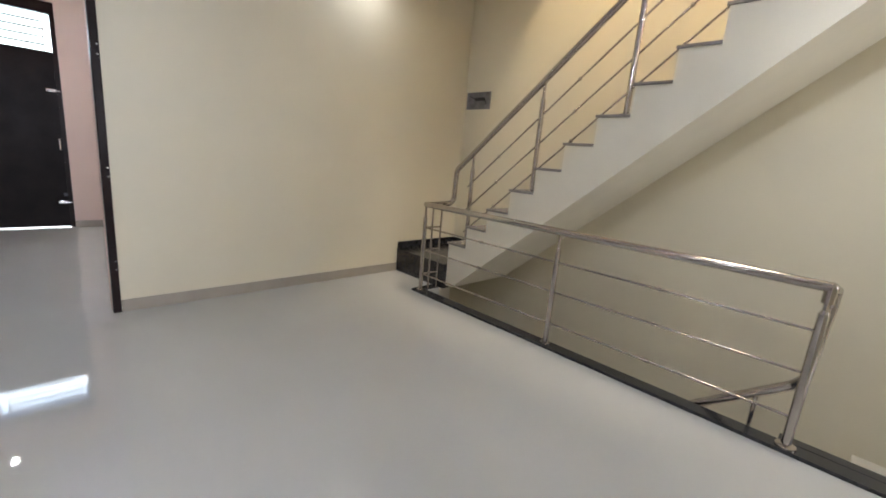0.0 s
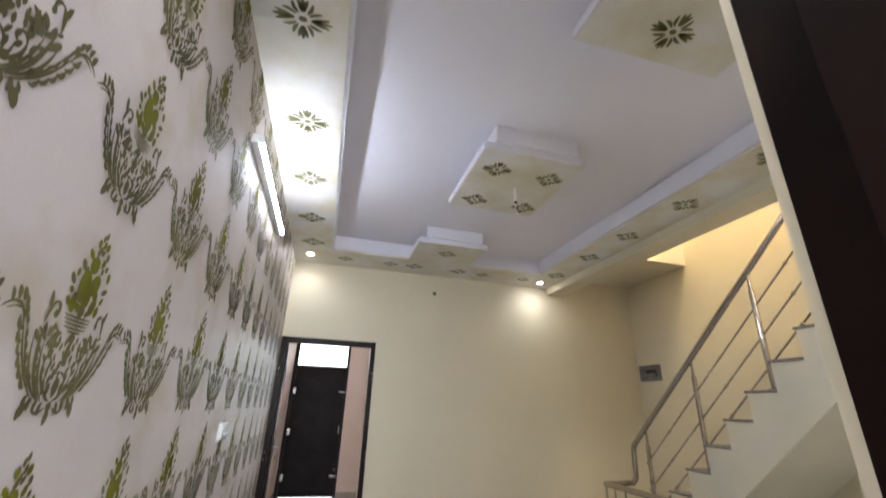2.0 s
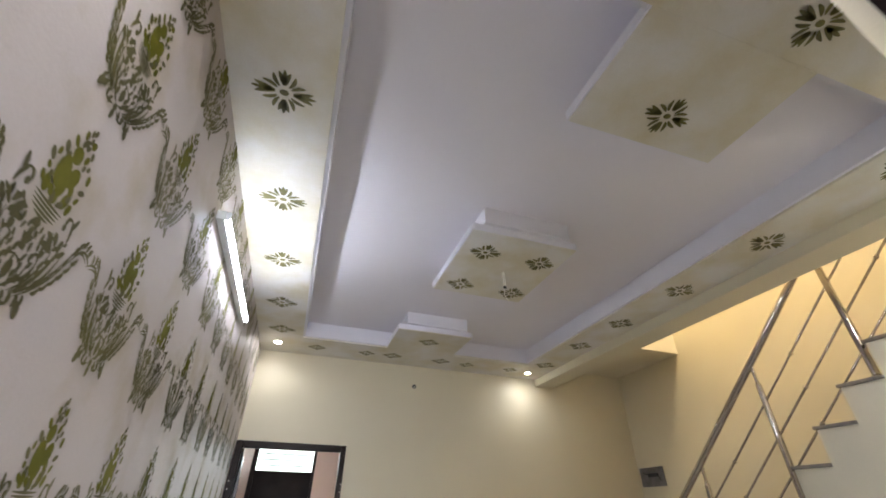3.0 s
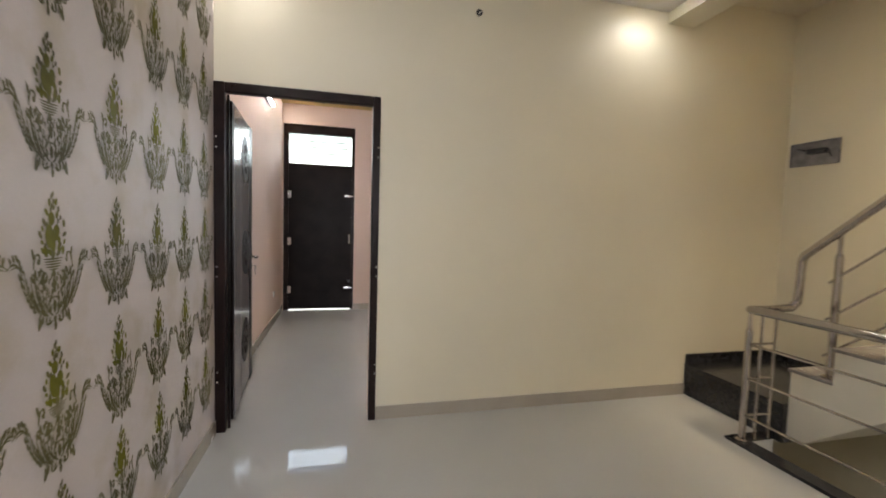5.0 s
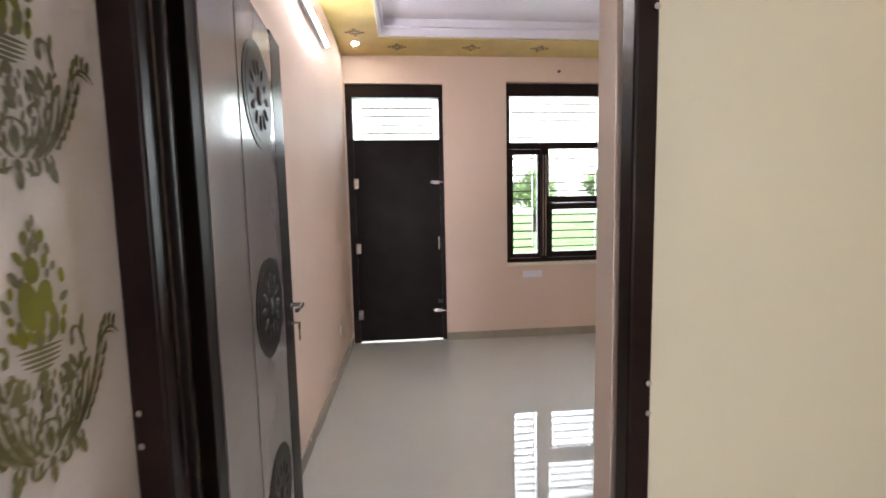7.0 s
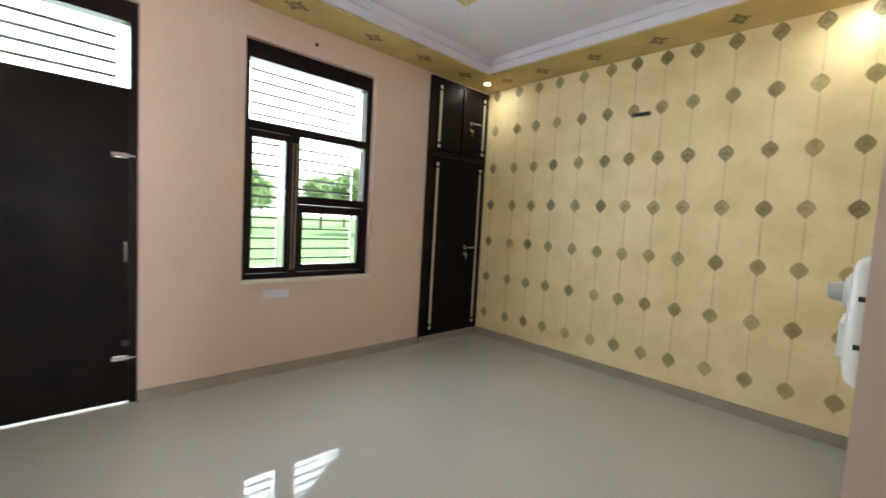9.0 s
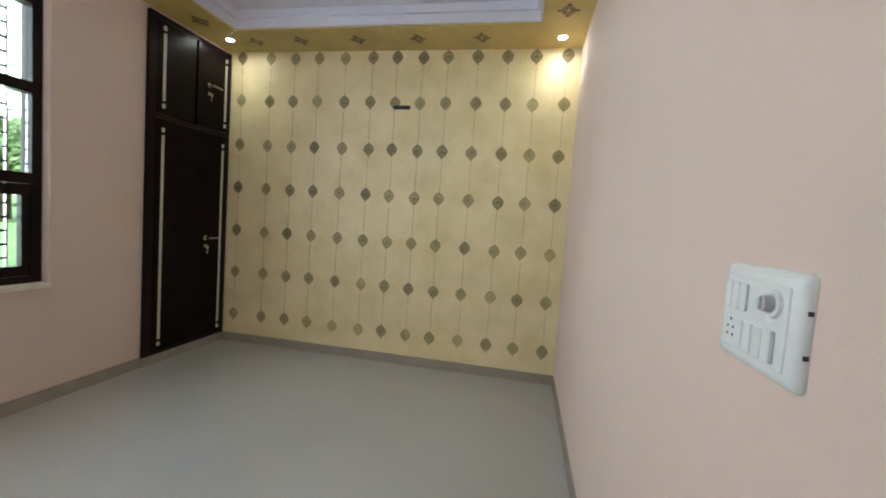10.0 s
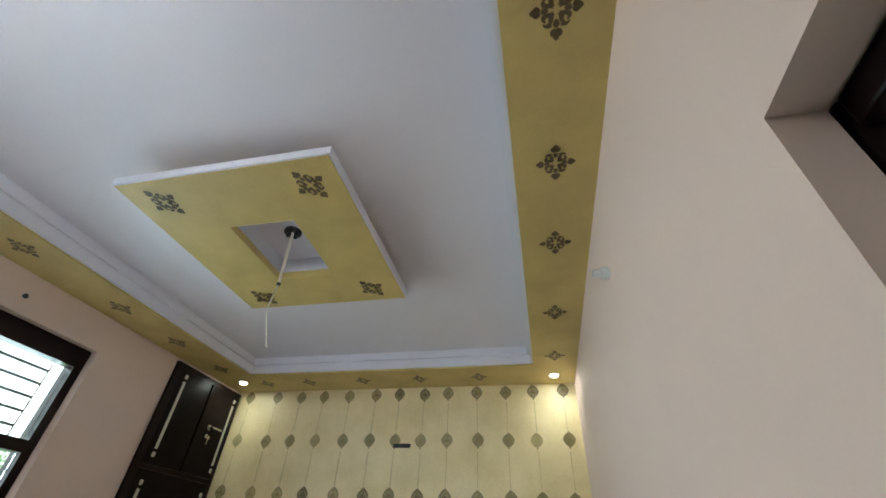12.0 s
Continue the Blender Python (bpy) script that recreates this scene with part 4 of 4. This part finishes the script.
lamp("transom_daylight", "AREA", 3, (0.78, 0.88, 1.0), look(((FX0 + FX1) / 2, D + 0.30, 2.32), ((FX0 + FX1) / 2, 0, 1.6)), size=0.85, size_y=0.42)
# added fill from the back room, no window built there; lifts the lobby
lamp("back_fill_light", "AREA", 74, (0.90, 0.94, 1.0), look((0.6, -6.9, 1.7), (0.9, -3.0, 1.2)), size=1.6, size_y=1.4)
# second added fill, without a real source, brightening the stair side
lamp("passage_fill_light", "AREA", 10, (0.95, 0.97, 1.0), look((3.75, -6.9, 1.4), (3.6, 0, 1.0)), size=1.0, size_y=1.6)


# ---- switchboards and small fittings ----
KNOB = material("silver_plastic", (0.55, 0.56, 0.57), 0.3, var=0.05, scale=30, fine=200, bump=0.0)


def switchboard(m, w, h, label, regulator=True):
    s = empty("switchboard")
    tagged(s, label, "switchboard")
    bm = bmesh.new()
    plate_rings = [(w / 2, h / 2, 0.0), (w / 2, h / 2, 0.004), (w / 2 - 0.005, h / 2 - 0.005, 0.012), (w / 2 - 0.014, h / 2 - 0.014, 0.015)]
    loops = []
    for hw, hh, zz in plate_rings:
        loop = []
        for cx, cy, a0 in ((1, 1, 0), (-1, 1, 90), (-1, -1, 180), (1, -1, 270)):
            for k in range(4):
                u = radians(a0 + k * 30)
                loop.append(bm.verts.new((cx * (hw - 0.010) + 0.010 * math.cos(u), cy * (hh - 0.010) + 0.010 * math.sin(u), zz)))
        loops.append(loop)
    for la, lb in zip(loops[:-1], loops[1:]):
        for i in range(16):
            bm.faces.new((la[i], la[(i + 1) % 16], lb[(i + 1) % 16], lb[i]))
    bm.faces.new(loops[-1])
    bm.faces.new(loops[0][::-1])
    part("plate", bm, PLASTIC, s, smooth=True)
    boxes("insert", PLASTIC, [(-w / 2 + 0.022, w / 2 - 0.022, -h / 2 + 0.02, h / 2 - 0.02, 0.013, 0.017)], s, 0.002)
    for i in range(3):
        boxes("rocker", PLASTIC, [(-w / 2 + 0.028 + i * 0.021, -w / 2 + 0.047 + i * 0.021, 0.006, h / 2 - 0.028, 0.017, 0.022)], s, 0.002)
    for i in range(4):
        x = -w / 2 + 0.068 + i * 0.0235 + (0.003 if i > 1 else 0)
        boxes("rocker", PLASTIC, [(x, x + 0.0215, -h / 2 + 0.026, -0.006, 0.017, 0.023)], s, 0.002)
    for dx, dy in ((0, 0.012), (-0.008, 0), (0.008, 0), (-0.008, -0.012), (0.008, -0.012)):
        bm = bmesh.new()
        cyl(bm, (-w / 2 + 0.045 + dx, -0.025 + dy, 0.0165), (-w / 2 + 0.045 + dx, -0.025 + dy, 0.0175), 0.0026, 10)
        part("socket_hole", bm, BLACK, s)
    if regulator:
        bm = bmesh.new()
        cyl(bm, (w / 2 - 0.052, 0.030, 0.0165), (w / 2 - 0.052, 0.030, 0.022), 0.020, 28, 0.018)
        part("regulator_base", bm, PLASTIC, s, smooth=True)
        bm = bmesh.new()
        cyl(bm, (w / 2 - 0.052, 0.030, 0.0225), (w / 2 - 0.052, 0.030, 0.034), 0.0125, 24, 0.0105)
        box(bm, w / 2 - 0.0545, w / 2 - 0.0495, 0.021, 0.039, 0.0335, 0.037, 0.001)
        part("regulator_knob", bm, KNOB, s, "silver regulator knob", smooth=True)
    for yy in (-0.03, 0.025):
        boxes("clip", BLACK, [(w / 2 - 0.001, w / 2 + 0.001, yy, yy + 0.006, 0.002, 0.008)], s)
    s.matrix_world = m
    return s


ON_NORTH = Matrix(((-1, 0, 0, 0), (0, 0, 1, 0), (0, 1, 0, 0), (0, 0, 0, 1)))
switchboard(Matrix.Translation((1.25, E, 1.273)) @ ON_NORTH, 0.205, 0.152, "white modular switchboard with regulator knob on the pink wall")
switchboard(Matrix.Translation((0.0, -2.07, 1.31)) @ ON_WEST, 0.19, 0.085, "white modular switchboard on the stencilled wall", False)
SOCK = boxes("wall_socket", PLASTIC, [(XL, XL + 0.012, 2.74, 2.82, 0.34, 0.40)], None, 0.004)
tagged(SOCK, "small white socket low on the pink wall", "socket")
bm = bmesh.new()
cyl(bm, (2.02, E, 2.575), (2.02, E + 0.03, 2.575), 0.026, 18)
cyl(bm, (2.02, E + 0.03, 2.575), (2.02, E + 0.065, 2.575), 0.018, 18)
tagged(part("lamp_holder", bm, PLASTIC, smooth=True), "white bulb holder on the pink wall without bulb", "lamp holder")
bm = bmesh.new()
cyl(bm, (1.60, -0.004, 2.715), (1.60, 0.0, 2.715), 0.022, 14)
hk = part("wall_outlet_hole", bm, BLACK)
tagged(hk, "dark open conduit hole with wire stubs in the cream wall", "conduit hole")
for dz in (-0.006, 0.008):
    tube("wire_stub", [(1.60, -0.002, 2.715), (1.598 + dz, -0.02, 2.705 + dz)], 0.003, hk, CABLE, 8)
bm = bmesh.new()
cyl(bm, (2.11, D - 0.004, 2.79), (2.11, D, 2.79), 0.016, 14)
tagged(part("wall_outlet_hole", bm, BLACK), "small dark conduit hole above the window", "conduit hole")
# open meter box on the stairwell wall
GREYM = material("galvanised_box", (0.28, 0.27, 0.28), 0.45, metal=0.6, var=0.2, scale=15, fine=120, bump=0.05)
mb = empty("junction_box")
tagged(mb, "open grey metal junction box set in the stairwell wall", "junction box")
boxes("back", GREYM, [(XR - 0.004, XR - 0.001, -0.385, -0.04, 1.85, 2.035)], mb)
boxes("rim", GREYM, [(XR - 0.016, XR - 0.004, -0.385, -0.377, 1.85, 2.035), (XR - 0.016, XR - 0.004, -0.048, -0.04, 1.85, 2.035), (XR - 0.016, XR - 0.004, -0.377, -0.048, 1.85, 1.858), (XR - 0.016, XR - 0.004, -0.377, -0.048, 2.027, 2.035)], mb)
boxes("breaker", BLACK, [(XR - 0.03, XR - 0.004, -0.30, -0.17, 1.94, 1.975)], mb, 0.003)
tube("wire", [(XR - 0.02, -0.20, 1.95), (XR - 0.05, -0.16, 1.97), (XR - 0.03, -0.10, 1.99)], 0.004, mb, BLACK, 8)
tube("wire", [(XR - 0.02, -0.28, 1.95), (XR - 0.05, -0.33, 1.96), (XR - 0.02, -0.34, 1.90)], 0.004, mb, BLACK, 8)
# slot for pipes in the gold wall
sl = empty("pipe_slot")
tagged(sl, "dark pipe slot with a stub in the gold wall", "pipe slot")
boxes("slot", BLACK, [(XR - 0.004, XR - 0.0005, 1.60, 1.76, 2.395, 2.43)], sl, 0.001)
tube("pipe_stub", [(XR - 0.002, 1.70, 2.412), (XR - 0.03, 1.66, 2.408), (XR - 0.032, 1.60, 2.402)], 0.011, sl, BLACK, 10)
pt = boxes("wall_patch", WHITE, [(1.72, 1.93, D - 0.003, D - 0.0005, 0.65, 0.72)], None, 0.001)
tagged(pt, "pale whitewashed patch below the window", "wall patch")


# ---- hanging wires ----
def hanging(name, x, y, ztop, zend, sway, label, rose):
    w = empty(name)
    tagged(w, label, "ceiling wire")
    if rose:
        bm = bmesh.new()
        cyl(bm, (x, y, ztop - 0.012), (x, y, ztop - 0.001), 0.05, 20)
        for i in range(5):
            ball(bm, (x + 0.035 * math.cos(i * 1.3), y + 0.035 * math.sin(i * 1.3), ztop - 0.018), 0.012, 8)
        part("hook_box", bm, BLACK, w, "black fan hook box", smooth=True)
    mid = ztop - (ztop - zend) * 0.5
    tube("conduit", [(x, y, ztop - 0.002), (x + sway * 0.3, y, mid)], 0.008, w, CABLE, 10)
    bm = bmesh.new()
    cyl(bm, (x + sway * 0.3, y, mid), (x + sway * 0.3, y, mid - 0.015), 0.010, 10)
    part("tape", bm, BLACK, w)
    tube("wire", [(x + sway * 0.3, y, mid - 0.01), (x + sway * 0.2, y + 0.012, mid - (mid - zend) * 0.5), (x + sway, y - 0.004, zend)], 0.003, w, CABLE, 8)


hanging("fan_wire", 2.10, 1.76, ZC, 2.40, 0.09, "white fan wire hanging from a ceiling hook box", True)
hanging("lamp_wire", 1.60, -2.24, ZB - 0.003, 2.72, 0.02, "short white lamp wire hanging from the ceiling panel", False)


# ---- outside ----
hz = boxes("backdrop", HAZE, [(-400, 400, 300, 301, -1, 150)])
structure(hz, "hazy white sky behind the trees", "backdrop")


def tree(x, y, h, seed):
    r = random.Random(seed)
    t = empty("tree", x, y, -0.26)
    tagged(t, "leafy green tree beyond the field", "tree", "trees beyond the field")
    bm = bmesh.new()
    cyl(bm, (0, 0, 0), (0.1, 0, h * 0.55), 0.2, 10, 0.08)
    limbs = []
    for i in range(7):
        a = i * 0.9 + r.uniform(-0.3, 0.3)
        z0 = h * r.uniform(0.25, 0.5)
        p = Vector((math.cos(a) * h * 0.22, math.sin(a) * h * 0.22, z0 + h * r.uniform(0.15, 0.35)))
        cyl(bm, (0.05, 0, z0), p, 0.06, 7, 0.02)
        limbs.append(p)
    part("trunk", bm, BARK, t, smooth=True)
    vs, fs = [], []
    cents = limbs + [Vector((0, 0, h * 0.75)), Vector((0, 0, h * 0.9))]
    for i in range(2600):
        c = r.choice(cents) + Vector((r.gauss(0, 1), r.gauss(0, 1), r.gauss(0, 0.8))) * h * 0.10
        u = Vector((r.uniform(-1, 1), r.uniform(-1, 1), r.uniform(-1, 1))).normalized() * 0.045 * h
        v = u.orthogonal().normalized() * 0.02 * h
        k = len(vs)
        vs += [c - u, c + v, c + u, c - v]
        fs.append((k, k + 1, k + 2, k + 3))
    me = bpy.data.meshes.new("crown")
    me.from_pydata(vs, [], fs)
    me.materials.append(FOLI)
    ob = new("crown", me)
    ob.parent = t
    return t


for i, (x, y, h) in enumerate(((10.2, 30, 4.6), (8.8, 34, 3.9), (17.5, 28, 5.4), (19.8, 31, 5.8), (23, 45, 6), (13, 70, 4.5), (30, 52, 6.5), (4, 75, 4.5), (-6, 60, 5))):
    tree(x, y, h, 20 + i)
